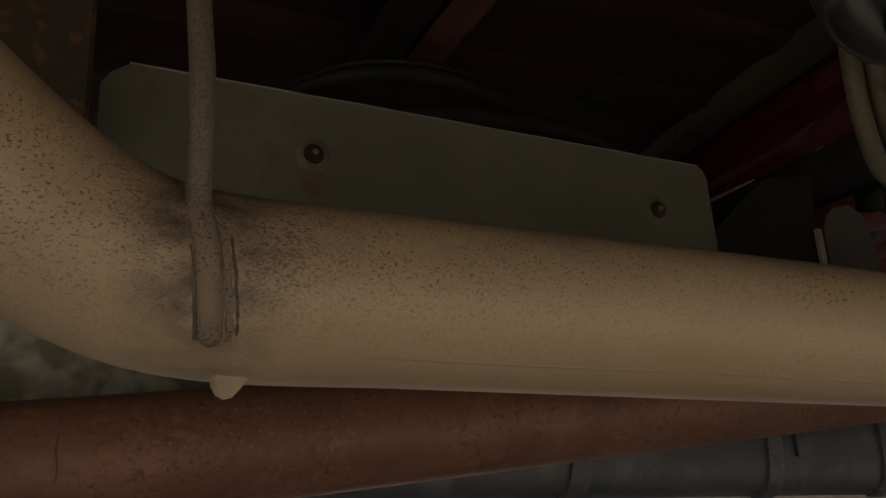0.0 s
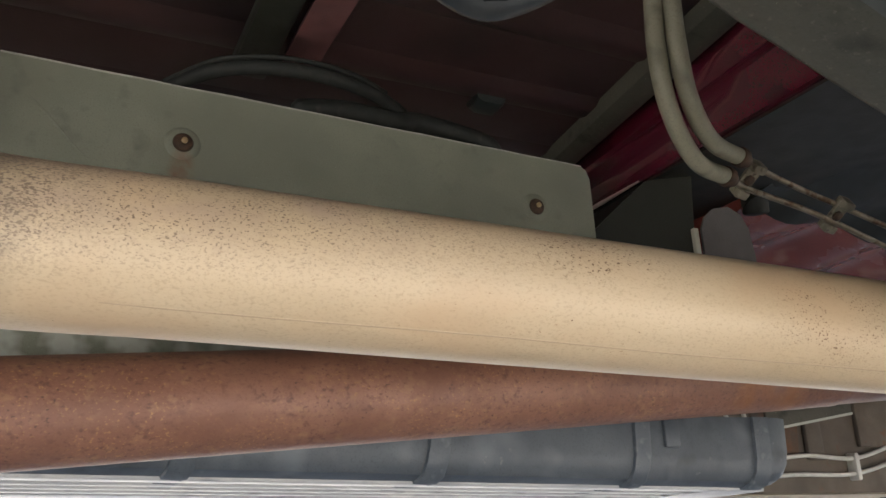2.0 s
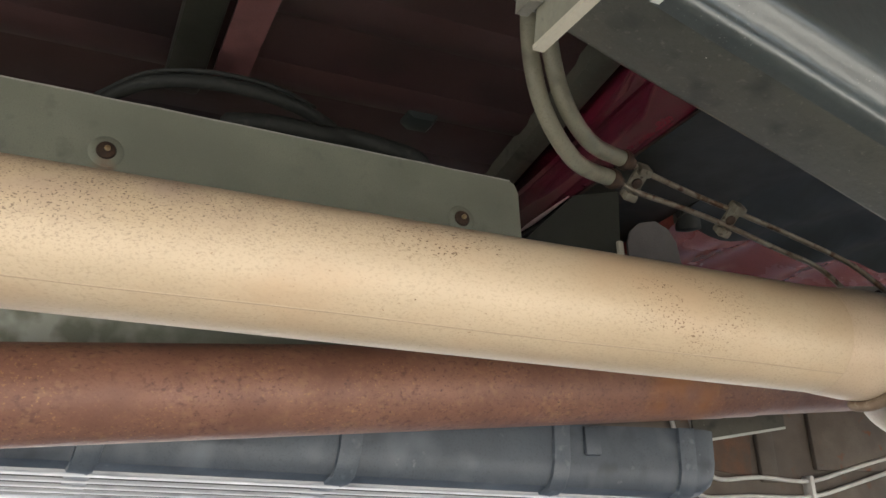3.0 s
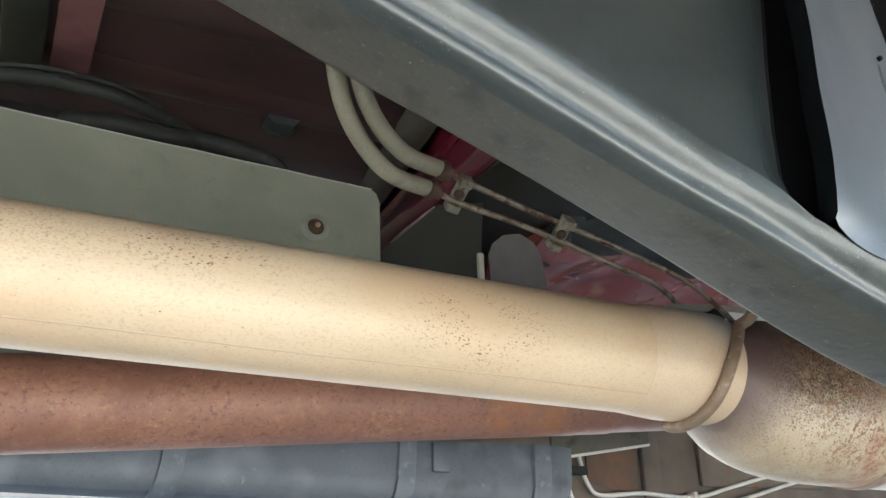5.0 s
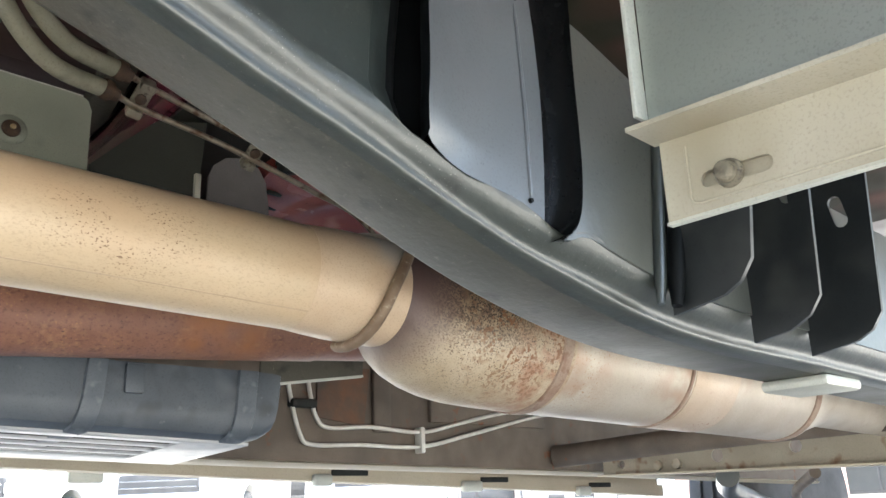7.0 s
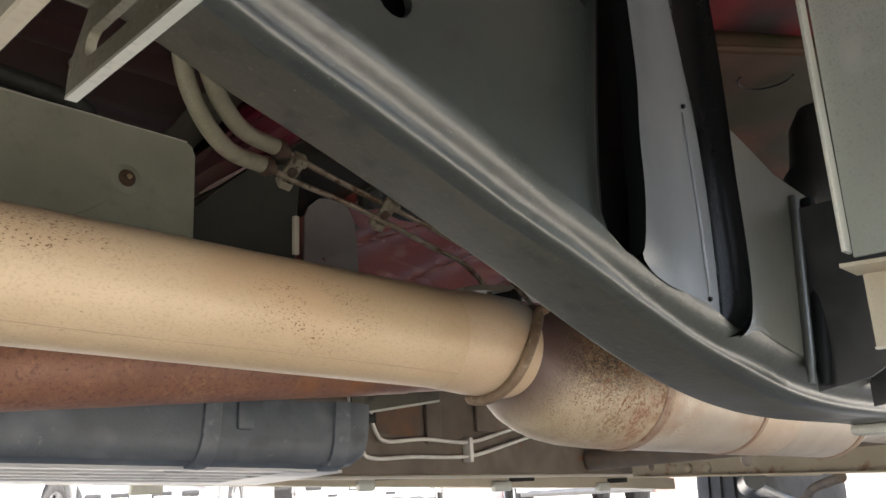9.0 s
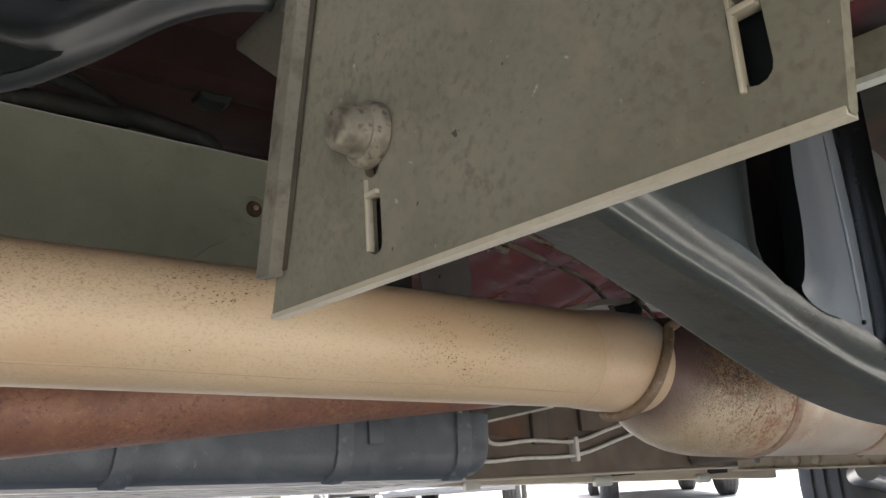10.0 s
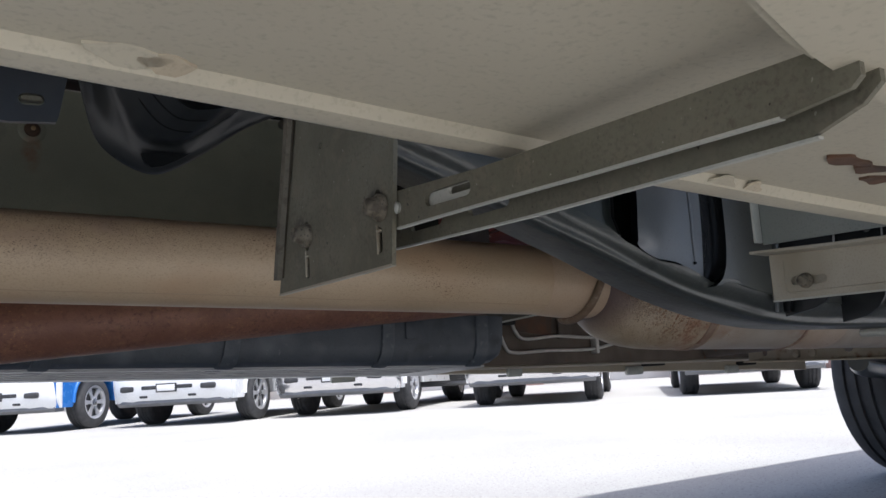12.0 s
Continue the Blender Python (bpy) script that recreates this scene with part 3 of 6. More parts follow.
def cone(bm, rows, n=64):
    """The inlet dome: it starts on the pipe's axis and drops to the converter's; rows: (x, radius, share of the drop)."""
    rings = []
    for x, r, drop in rows:
        c = CA + (CB - CA) * ((x - CA.x) / (CB.x - CA.x))
        c = c.lerp(on_pipe(x), 1 - drop)
        rings.append([Vector((x, c.y, c.z)) + Vector((0, r * math.cos(t), r * math.sin(t))) for i in range(n) for t in (2 * math.pi * i / n,)])
    return loft(bm, rings)


bm = bmesh.new()
cone(bm, [(0.950, 0.0465, 0.0), (0.956, 0.0490, 0.05), (0.961, 0.0525, 0.22), (0.967, 0.0565, 0.42), (0.976, 0.0615, 0.62), (0.990, 0.0668, 0.78), (1.008, 0.0712, 0.89), (1.030, 0.0752, 0.96), (1.058, 0.0780, 1.0), (1.095, 0.0795, 1.0), (1.13, CR, 1.0), (1.172, CR, 1.0)])
part("inlet_cone", bm, CONV_BURNT, converter, "rust-speckled inlet cone")
bm = bmesh.new()
lathe(bm, CA, CB, [(0.172, CR), (0.40, CR), (0.40, CR - 0.02)], 64)
part("shell", bm, CONV, converter)
bm = bmesh.new()
lathe(bm, CA, CB, [(0.50, CR - 0.02), (0.50, CR), (0.74, CR), (0.77, CR - 0.01), (0.86, 0.05), (1.6, 0.05)], 64)
part("outlet_shell", bm, CONV, converter)
for h0, h1, lab in ((0.148, 0.168, "rust-tinted weld band"), (0.388, 0.398, "thin rust-tinted seam"), (0.398, 0.505, "wide rust-tinted joint band"), (0.715, 0.735, "rust-tinted end band")):
    bm = bmesh.new()
    e = 0.0018 if h1 - h0 < 0.03 else 0.0010
    lathe(bm, CA, CB, [(h0, CR - 0.002), (h0 + 0.003, CR + e), (h1 - 0.003, CR + e), (h1, CR - 0.002)], 64)
    part("weld_band", bm, CONV_BAND if h1 - h0 < 0.03 else CONV_WARM, converter, lab)

# ---- driveshaft ----
SA, SB = Vector((0.10, 0.6895, 0.5869)), Vector((0.95, 0.7034, 0.6506))
SR = 0.0455
shaft = thing("driveshaft", SA, "rust-brown steel driveshaft tube along the vehicle", "driveshaft")


def on_shaft(x):
    return SA + (SB - SA) * (x - SA.x) / (SB.x - SA.x)


bm = bmesh.new()
lathe(bm, on_shaft(-0.9), on_shaft(1.02), [(0, SR), (1.92, SR)], 56)
part("tube", bm, RUST, shaft)
bm = bmesh.new()
lathe(bm, on_shaft(1.02), on_shaft(2.2), [(-0.02, SR - 0.0006), (0.05, SR - 0.0006), (0.055, SR - 0.002), (0.30, SR - 0.003), (0.33, 0.036), (1.15, 0.036)], 56)
part("yoke_tube", bm, RUST, shaft, "stepped yoke end")
for bx in (-0.005, 0.032):
    p = on_shaft(bx)
    bm = bmesh.new()
    w = [p + Vector((0.0008 * math.sin(k), -(SR + 0.0002) * math.cos(radians(a)), (SR + 0.0002) * math.sin(radians(a)))) for k, a in enumerate(range(-20, 24, 6))]
    tube(bm, w, 0.0013, 8, wobble=0.3)
    part("balance_weld", bm, RUST, shaft)

# ---- fuel tank ----
tank = thing("fuel_tank", (0.4, 0.85, 0.55), "dusty blue-grey plastic fuel tank with raised ribs and slatted bottom", "fuel tank")


def tank_z(x):
    return 0.5555 - 0.035 * x


def tank_ring(x, inset=0.0, proud=0.0):
    z0, z1 = tank_z(x) + inset, 0.602 + 0.008 * x - inset * 0.15
    y = 0.79 - proud + inset * 0.5
    return [(x, y, z1), (x - 0.003, y, z0 + 0.035), (x - 0.006, y + 0.002, z0 + 0.018), (x - 0.009, y + 0.008, z0 + 0.006 - proud * 0.6), (x - 0.012, y + 0.02, z0 - proud * 0.7),
            (x - 0.014, 1.05, z0 - 0.010), (x - 0.014, 1.08, z0 - 0.004), (x - 0.014, 1.09, z0 + 0.03), (x, 1.09, z1)]


bm = bmesh.new()
loft(bm, [tank_ring(x, i) for x, i in ((-1.2, 0.03), (-1.17, 0.0), (-0.4, 0.0), (0.2, 0.0), (0.6, 0), (1.04, 0.0), (1.066, 0.004), (1.081, 0.012), (1.088, 0.03))])
part("shell", bm, TANK, tank, smooth=35)
for rx, rw in ((-0.53, 0.026), (-0.26, 0.026), (0.01, 0.026), (0.28, 0.026), (0.548, 0.027), (0.826, 0.025)):
    bm = bmesh.new()
    loft(bm, [tank_ring(rx - rw / 2, 0, -0.002), tank_ring(rx - rw / 2 + 0.002, 0, 0.004), tank_ring(rx + rw / 2 - 0.004, 0, 0.0055), tank_ring(rx + rw / 2, 0, 0.004), tank_ring(rx + rw / 2 + 0.001, 0, -0.002)])
    part("rib", bm, TANK_EDGE, tank, smooth=50)
bm = bmesh.new()
loft(bm, [tank_ring(1.012, 0, -0.002), tank_ring(1.014, 0, 0.004), tank_ring(1.04, 0, 0.0045), tank_ring(1.044, 0.0, -0.002)])
part("end_rib", bm, TANK_EDGE, tank, smooth=50)
bm = bmesh.new()
box(bm, 0.860, 0.884, 0.7845, 0.792, 0.570, 0.607, 0.003)
part("lug", bm, TANK, tank)
def tank_slab(x0, x1, y0, y1, drop):
    """A flat strip under the tank's bottom, rounded along its long edges."""
    def low(x, y):
        return tank_z(x) - 0.010 * (y - 0.81) / 0.24 - drop
    bm = bmesh.new()
    steps = [x0 + (x1 - x0) * i / 6 for i in range(7)]
    return loft(bm, [[(x, y0, low(x, y0) + 0.004), (x, y0 + 0.0006, low(x, y0) + 0.0006), (x, y0 + 0.002, low(x, y0)), (x, y1 - 0.002, low(x, y1)), (x, y1 - 0.0006, low(x, y1) + 0.0006), (x, y1, low(x, y1) + 0.004)] for x in steps])


for k, (y0, y1) in enumerate(((0.815, 0.838), (0.868, 0.882), (0.912, 0.926), (0.955, 0.969), (0.996, 1.052))):
    part("slat", tank_slab(-1.1, 0.962 + 0.006 * k, y0, y1, 0.0042), SLAT, tank, "slat whitened by dust and painted ground glare")
part("bottom_margin", tank_slab(0.955, 1.045, 0.8155, 1.0515, 0.0046), SLAT, tank, "dusty pale margin of the tank's bottom")
# dark strip painting the shade in the gaps between the slats
part("slat_shade", tank_slab(-1.1, 1.0, 0.818, 1.05, 0.0012), RUBBER, tank, "dark strip for the shade between the slats")
bm = bmesh.new()
loft(bm, [[(x, 0.788, 0.6025 + 0.008 * x), (x, 0.788, 0.6055 + 0.008 * x), (x, 0.84, 0.6055 + 0.008 * x), (x, 0.84, 0.6025 + 0.008 * x)] for x in (0.62, 0.712, 0.722)])
part("strap", bm, GALV_LIGHT, tank, "pale strap end on top of the tank")
bm = bmesh.new()
sheet(bm, [(1.05, 0.597), (1.078, 0.598), (1.224, 0.620), (1.226, 0.69), (1.05, 0.69)], [], lambda u, v, w: (u, 0.798 + w, v), 0.003)
part("end_bracket", bm, BLACK_DULL, tank, "dark dusty bracket at the tank's end")
bm = bmesh.new()
loft(bm, [[(1.074, 0.797, 0.5955), (1.074, 0.805, 0.5955), (1.074, 0.805, 0.599), (1.074, 0.797, 0.599)], [(1.2245, 0.797, 0.618), (1.2245, 0.805, 0.618), (1.2245, 0.805, 0.6215), (1.2245, 0.797, 0.6215)]])
part("bracket_lip", bm, GALV_LIGHT, tank, "pale bent lip of the bracket")

# ---- heat shield ----
shield = thing("heat_shield", (0.4, 0.80, 0.85), "plain grey sheet-metal shield bolted above the driveshaft", "heat shield")
bm = bmesh.new()
top = [(0.072 + (0.782 - 0.072) * i / 24, 0.9665 - 0.0195 * i / 24 + 0.00025 * math.sin(i * 1.7) + 0.0002 * math.sin(i * 4.1)) for i in range(25)]
sheet(bm, [(-0.35, 0.56), (-0.35, 0.72), (0.046, 0.715), (0.047, 0.942), (0.056, 0.955)] + top + [(0.789, 0.943), (0.794, 0.93), (0.797, 0.72), (0.60, 0.62), (0.45, 0.60)], [],
      lambda u, v, w: (u, 0.80 + w, v), 0.004)
part("plate", bm, SHIELD, shield)
bm = bmesh.new()
tube(bm, [(u, 0.8015, v + 0.001) for u, v in top], 0.0018, 8, wobble=0.25)
part("rolled_edge", bm, SHIELD_EDGE, shield, "paler rolled upper edge")
for bx, bz in ((0.256, 0.894), (0.7025, 0.8775)):
    bm = bmesh.new()
    lathe(bm, (bx, 0.7965, bz), (bx, 0.80, bz), [(0, 0.0125), (0.0015, 0.0155), (0.0025, 0.0185), (0.0038, 0.0195)], 28)
    part("dimple", bm, SHIELD, shield)
    bm = bmesh.new()
    lathe(bm, (bx, 0.7935, bz), (bx, 0.80, bz), [(0, 0.0062), (0.0008, 0.0098), (0.003, 0.0112), (0.0045, 0.0112)], 24)
    w = part("bolt", bm, HOLE, shield, "rusty round-headed bolt")
    bm = bmesh.new()
    lathe(bm, (bx + 0.001, 0.7905, bz + 0.001), (bx + 0.001, 0.80, bz + 0.001), [(0, 0.0022), (0.0006, 0.0034), (0.004, 0.0034)], 12)
    part("stud", bm, BRASS, w, "dull brass stud end")
for x0, z0, x1, z1 in ((0.10, 0.925, 0.165, 0.86), (0.62, 0.80, 0.68, 0.845)):
    bm = bmesh.new()
    tube(bm, [(x0 + (x1 - x0) * i / 6, 0.7997, z0 + (z1 - z0) * i / 6 + 0.0015 * math.sin(i)) for i in range(7)], [0.0004, 0.0012, 0.0015, 0.0015, 0.0013, 0.001, 0.0003], 8)
    part("crease", bm, SHIELD, shield)

# ---- floor of the vehicle ----
floor_pan = thing("floor_pan", (0.8, 0.5, 1.05), "dark maroon primered underside of the vehicle floor", "floor pan", kind="structure")
bm = bmesh.new()
box(bm, -2.4, 3.9, -0.42, 1.52, 1.05, 1.09)
part("panel", bm, PRIMER, floor_pan)
for ry in (0.30, 0.46, 0.62, 0.78, 0.94, 1.10):
    bm = bmesh.new()
    loft(bm, [[(x, ry, 1.051), (x, ry + 0.018, 1.045), (x, ry + 0.05, 1.045), (x, ry + 0.068, 1.051)] for x in (-1.2, 0.2, 0.835)])
    part("swage", bm, PRIMER, floor_pan, smooth=80)
bm = bmesh.new()
sheet(bm, [(0.366, 0.20), (0.409, 0.20), (0.409, 0.805), (0.398, 0.822), (0.372, 0.822), (0.366, 0.81)], [circle(0.386, 0.807, 0.008)], lambda u, v, w: (u, v, 1.0265 + w), 0.004)
part("floor_brace", bm, BRACE, floor_pan, "dusty red floor brace with a round hole")
# second brace; its dark colour stands in for the shade on it
bm = bmesh.new()
box(bm, 0.312, 0.358, 0.20, 0.86, 1.022, 1.045, 0.006)
part("floor_brace", bm, DARK_PANEL, floor_pan, "floor brace with its shade painted black")
# cross sill of the body


def sill_top(y):
    return 0.845 + 0.13 * (min(1.0, max(0.3, y)) - 0.6)


bm = bmesh.new()
rings = []
for y in (0.02, 0.3, 0.5, 0.6, 0.7, 0.8, 0.9, 1.0, 1.12):
    a, c = sill_top(y), 0.875
    m = 0.5 * (a + c) - 0.004
    rings.append([(a - 0.004, y, 1.05), (a, y, 1.032), (m - 0.002, y, 1.005), (m + 0.003, y, 1.001), (m + 0.001, y, 0.997), (m, y, 0.985), (c - 0.008, y, 0.962), (c - 0.004, y, 0.949), (c + 0.003, y, 0.941), (c + 0.015, y, 0.9375), (c + 0.06, y, 0.9375), (c + 0.06, y, 1.05)])
loft(bm, rings)
part("cross_sill", bm, SILL_RED, floor_pan, "glossy dark red cross sill", smooth=30)
# pale tube that paints the highlight on the sill's lower edge
bm = bmesh.new()
tube(bm, [(0.878 + 0.002 * math.sin(9 * y), y, 0.940) for y in (0.80, 0.83, 0.86, 0.89, 0.92, 0.95)], [0.001, 0.0022, 0.003, 0.0035, 0.003, 0.001], 8, wobble=0.3)
part("sill_highlight", bm, SILL_GLINT, floor_pan, "pale line painting the highlight along the sill's foot")
for by, bz in ((0.70, 1.025), (0.56, 1.026)):
    bm = bmesh.new()
    lathe(bm, (0.868, by, bz - 0.006), (0.868, by, bz + 0.01), [(0, 0.003), (0.001, 0.005), (0.006, 0.007)], 16)
    part("plug", bm, BOLT, floor_pan)
bm = bmesh.new()
loft(bm, [[(0.640, y, 1.036 + q), (0.648, y, 1.030 + q), (0.676, y, 1.030 + q), (0.684, y, 1.038 + q), (0.684, y, 1.046), (0.640, y, 1.046)] for y, q in ((0.824, 0.004), (0.832, 0.0), (0.852, 0.0), (0.858, 0.006))])
part("floor_clip", bm, BLACK, floor_pan, "small dark pressed clip")
bm = bmesh.new()
loft(bm, [[(-0.06, 0.752, z), (0.030, 0.750, z), (0.034, 0.748, z), (0.038, 0.752, z), (0.038, 0.80, z), (-0.06, 0.80, z)] for z in (0.862, 0.90, 1.05)])
part("side_hanger", bm, RUST_DARK, floor_pan, "rusty brown hanger beside the shield")
bm = bmesh.new()
loft(bm, [[(sill_top(y) - 0.055, y, 1.05), (sill_top(y) - 0.050, y, 1.030), (sill_top(y) - 0.038, y, 1.022), (sill_top(y) - 0.016, y, 1.022), (sill_top(y) - 0.006, y, 1.034), (sill_top(y) - 0.004, y, 1.05)] for y in (0.4, 0.6, 0.8, 1.0, 1.12)])
part("side_channel", bm, BLACK_DULL, floor_pan, "dark channel beside the cross sill")
# the dark colour holds the shade under the sill
bm = bmesh.new()
sheet(bm, [(0.886, 0.02), (1.13, 0.30), (1.125, 0.64), (1.10, 0.82), (1.08, 1.12), (0.886, 1.12)], [], lambda u, v, w: (u, v, 0.9345 + w), 0.05)
part("sill_underside", bm, DARK_PANEL, floor_pan, "underside of the cross sill, its shade put into the dark colour")
# dark heat panel, grey tongue bracket and the dusty red floor slope behind the pipe
bm = bmesh.new()
sheet(bm, [(0.800, 0.64), (0.800, 0.860), (0.836, 0.8965), (0.872, 0.9305), (0.93, 0.935), (0.925, 0.86), (0.916, 0.64)], [], lambda u, v, w: (u, 0.806 + w - 0.45 * (u - 0.806), v), 0.004)
part("dark_panel", bm, DARK_PANEL, floor_pan, "dark coated panel behind the pipe")
bm = bmesh.new()
box(bm, 0.914, 0.9225, 0.742, 0.749, 0.80, 0.855, 0.0015)
part("edge_clip", bm, GALV_WARM, floor_pan, "pale clip on the panel's edge")
bm = bmesh.new()
sheet(bm, [(0.935, 0.66), (0.936, 0.858), (0.943, 0.876), (0.958, 0.889), (0.985, 0.895), (1.008, 0.886), (1.021, 0.868), (1.027, 0.83), (1.032, 0.66)], [circle(0.965, 0.80, 0.003, 8)], lambda u, v, w: (u, 0.745 + w + 2.0 * (u - 0.985) ** 2, v), 0.004)
part("tongue", bm, TONGUE, floor_pan, "grey rounded tongue bracket")
bm = bmesh.new()
rings = []
front = [(0.46, 0.95), (0.62, 0.945), (0.76, 0.93), (0.79, 0.9195), (0.86, 0.895), (0.96, 0.845), (1.12, 0.78)]
fx = [1.06 + 0.022 * i for i in range(21)] + [1.6, 1.9]


def front_z(x, y):
    """The pressed floor: a slope with shallow diagonal folds."""
    return smooth(front, y) - 0.02 * min(1.0, (x - 1.06) / 0.3) + 0.009 * math.sin(34 * (x - 1.06) + 26 * y) * min(1.0, (x - 1.06) / 0.05)


for y in [0.46, 0.55, 0.62, 0.70, 0.76, 0.79] + [0.79 + 0.0165 * i for i in range(1, 21)]:
    rings.append([(x, y, front_z(x, y)) for x in fx] + [(1.9, y, 1.05), (1.06, y, 1.05)])
loft(bm, rings[5:])
part("front_floor", bm, PINK, floor_pan, "dusty red sloping floor panel", smooth=60)
bm = bmesh.new()
loft(bm, rings[:6])
part("front_floor", bm, DARK_PANEL, floor_pan, "dark near part of the floor panel above the converter")
bm = bmesh.new()
lathe(bm, (1.082, 0.785, 0.908), (1.075, 0.775, 0.95), [(0, 0.006), (0.002, 0.017), (0.004, 0.019), (0.03, 0.019)], 20)
part("drain_plug", bm, RUBBER, floor_pan, "black oval drain plug")
for k in range(3):
    bm = bmesh.new()
    box(bm, 1.075 + 0.008 * k, 1.10 + 0.008 * k, 0.835 + 0.03 * k, 0.841 + 0.03 * k, 0.893 - 0.012 * k, 0.90 - 0.012 * k, 0.002)
    part("drain_slot", bm, RUBBER, floor_pan)
bm = bmesh.new()
loft(bm, [[(x, 0.470, z), (x, 0.474, z - 0.006), (x, 0.520, z - 0.005), (x, 0.520, z + 0.002)] for x, z in ((0.962, 0.7045), (0.985, 0.7105), (1.03, 0.7160), (1.08, 0.7200), (1.16, 0.7225))])
part("ledge", bm, GALV_WARM, floor_pan, "narrow pale ledge above the exhaust sleeve", smooth=50)
bm = bmesh.new()
lathe(bm, (1.052, 0.470, 0.7040), (1.052, 0.500, 0.7060), [(0, 0.004), (0.003, 0.011), (0.012, 0.013), (0.03, 0.013)], 14)
part("ledge_grommet", bm, RUBBER, floor_pan, "black rubber grommet under the ledge")
# far wing and inner mount seen above the rail
bm = bmesh.new()
sheet(bm, [(1.06, 0.31), (1.12, 0.275), (1.30, 0.147), (1.62, 0.20), (2.3, 0.28), (2.3, 0.70), (1.45, 0.52), (1.2, 0.42)], [], lambda u, v, w: (u, v, 0.977 + w), 0.06)
bmesh.ops.bevel(bm, geom=[e for e in bm.edges if e.calc_face_angle(0) > 1.0], offset=0.008, segments=3, affect="EDGES")
part("mount_pad", bm, PAD, floor_pan, "dark olive dusty mount pad")
bm = bmesh.new()
sheet(bm, [(1.0, -0.10), (1.75, -0.10), (1.75, 0.19), (1.30, 0.13), (1.08, 0.27), (1.0, 0.27)], [], lambda u, v, w: (u, v, 0.99 + w), 0.05)
part("wing_floor", bm, RED, floor_pan, "red painted floor edge above the mount")
bm = bmesh.new()
lathe(bm, (1.285, 0.228, 0.9735), (1.285, 0.228, 0.99), [(0, 0.030), (0.001, 0.034), (0.003, 0.036), (0.016, 0.036)], 32)
part("pad_plug", bm, PAD, floor_pan)
bm = bmesh.new()
tube(bm, [(1.285 + 0.034 * math.cos(radians(a)), 0.228 + 0.034 * math.sin(radians(a)), 0.9734) for a in range(-50, 150, 12)], 0.0013, 6)
part("plug_slit", bm, SHADE_BLACK, floor_pan, "dark slit along the plug")


def far_z(x):
    """Lower edge of the sill on the far side."""
    return lerp([(-2.4, 0.66), (0.25, 0.5530), (1.44, 0.5045), (2.66, 0.4600), (3.0, 0.4440)], x)


body = thing("vehicle_body", (0.8, 0.5, 1.1), "red painted body of the vehicle above the floor", "vehicle body", kind="structure")
bm = bmesh.new()
box(bm, -2.4, 4.7, -0.46, 1.56, 1.09, 1.9, 0.06)
part("shell", bm, RED, body)
bm = bmesh.new()
loft(bm, [[(x, 1.47, far_z(x)), (x, 1.47, far_z(x) + 0.036), (x, 1.49, far_z(x) + 0.038), (x, 1.49, 1.09), (x, 1.55, 1.09), (x, 1.55, far_z(x) + 0.018), (x, 1.50, far_z(x) - 0.002)] for x in (-2.4, -0.5, 0.25, 1.03, 1.44, 2.1, 2.66, 2.98)])
part("far_sill", bm, SILL, body, "cream dusty sill on the far side", smooth=25)
for px_, w_ in ((1.60, 0.05), (2.08, 0.07), (2.55, 0.06)):
    bm = bmesh.new()
    z = far_z(px_)
    box(bm, px_ - w_ / 2, px_ + w_ / 2, 1.455, 1.475, z - 0.012, z + 0.016, 0.006)
    part("sill_block", bm, GALV_LIGHT, body)
    bm = bmesh.new()
    box(bm, px_ + w_ / 2 + 0.004, px_ + w_ / 2 + 0.11, 1.4655, 1.4735, z + 0.012, z + 0.026, 0.002)
    part("sill_slot", bm, RUBBER, body)

# unseen sill, added and set in height to cut light on the upper parts
bm = bmesh.new()
loft(bm, [[(x, -0.49, 0.93 - 0.02 * x), (x, -0.535, 0.925 - 0.02 * x), (x, -0.55, 0.95 - 0.02 * x), (x, -0.52, 1.2), (x, -0.45, 1.2), (x, -0.45, 1.12), (x, -0.475, 1.08)] for x in (-2.4, -0.5, 0.5, 1.5, 2.98)])
part("near_sill", bm, RED, body, "unseen red sill panel added above the running board to cut side light", smooth=30)

# ---- hoses under the floor ----
hose = thing("vent_hose", (0.4, 0.82, 1.0), "black rubber hose looped above the shield", "hose", "rubber hoses")
bm = bmesh.new()
tube(bm, spline([(0.20, 0.93, 0.978), (0.240, 0.86, 0.987), (0.29, 0.80, 0.992), (0.36, 0.776, 0.995), (0.44, 0.784, 0.997), (0.505, 0.818, 1.000), (0.550, 0.867, 1.006), (0.575, 0.95, 1.015)], 8), 0.0088, 16)
part("tube", bm, RUBBER, hose)
bm = bmesh.new()
tube(bm, spline([(0.238, 0.855, 0.996), (0.29, 0.795, 1.003), (0.36, 0.770, 1.006), (0.44, 0.778, 1.008), (0.50, 0.811, 1.010)], 8), 0.003, 8)
part("hose_rib", bm, RUBBER, hose)
hose2 = thing("vent_hose", (0.5, 0.84, 0.98), "dull black rubber hose lying behind the shield's edge", "hose", "rubber hoses")
bm = bmesh.new()
tube(bm, spline([(0.385, 0.835, 0.978), (0.45, 0.828, 0.984), (0.52, 0.832, 0.984), (0.555, 0.84, 0.992), (0.61, 0.832, 0.982), (0.655, 0.826, 0.966), (0.67, 0.84, 0.93)], 8), [0.006] + [0.013] * 46 + [0.011] * 2, 16)
part("tube", bm, RUBBER, hose2)

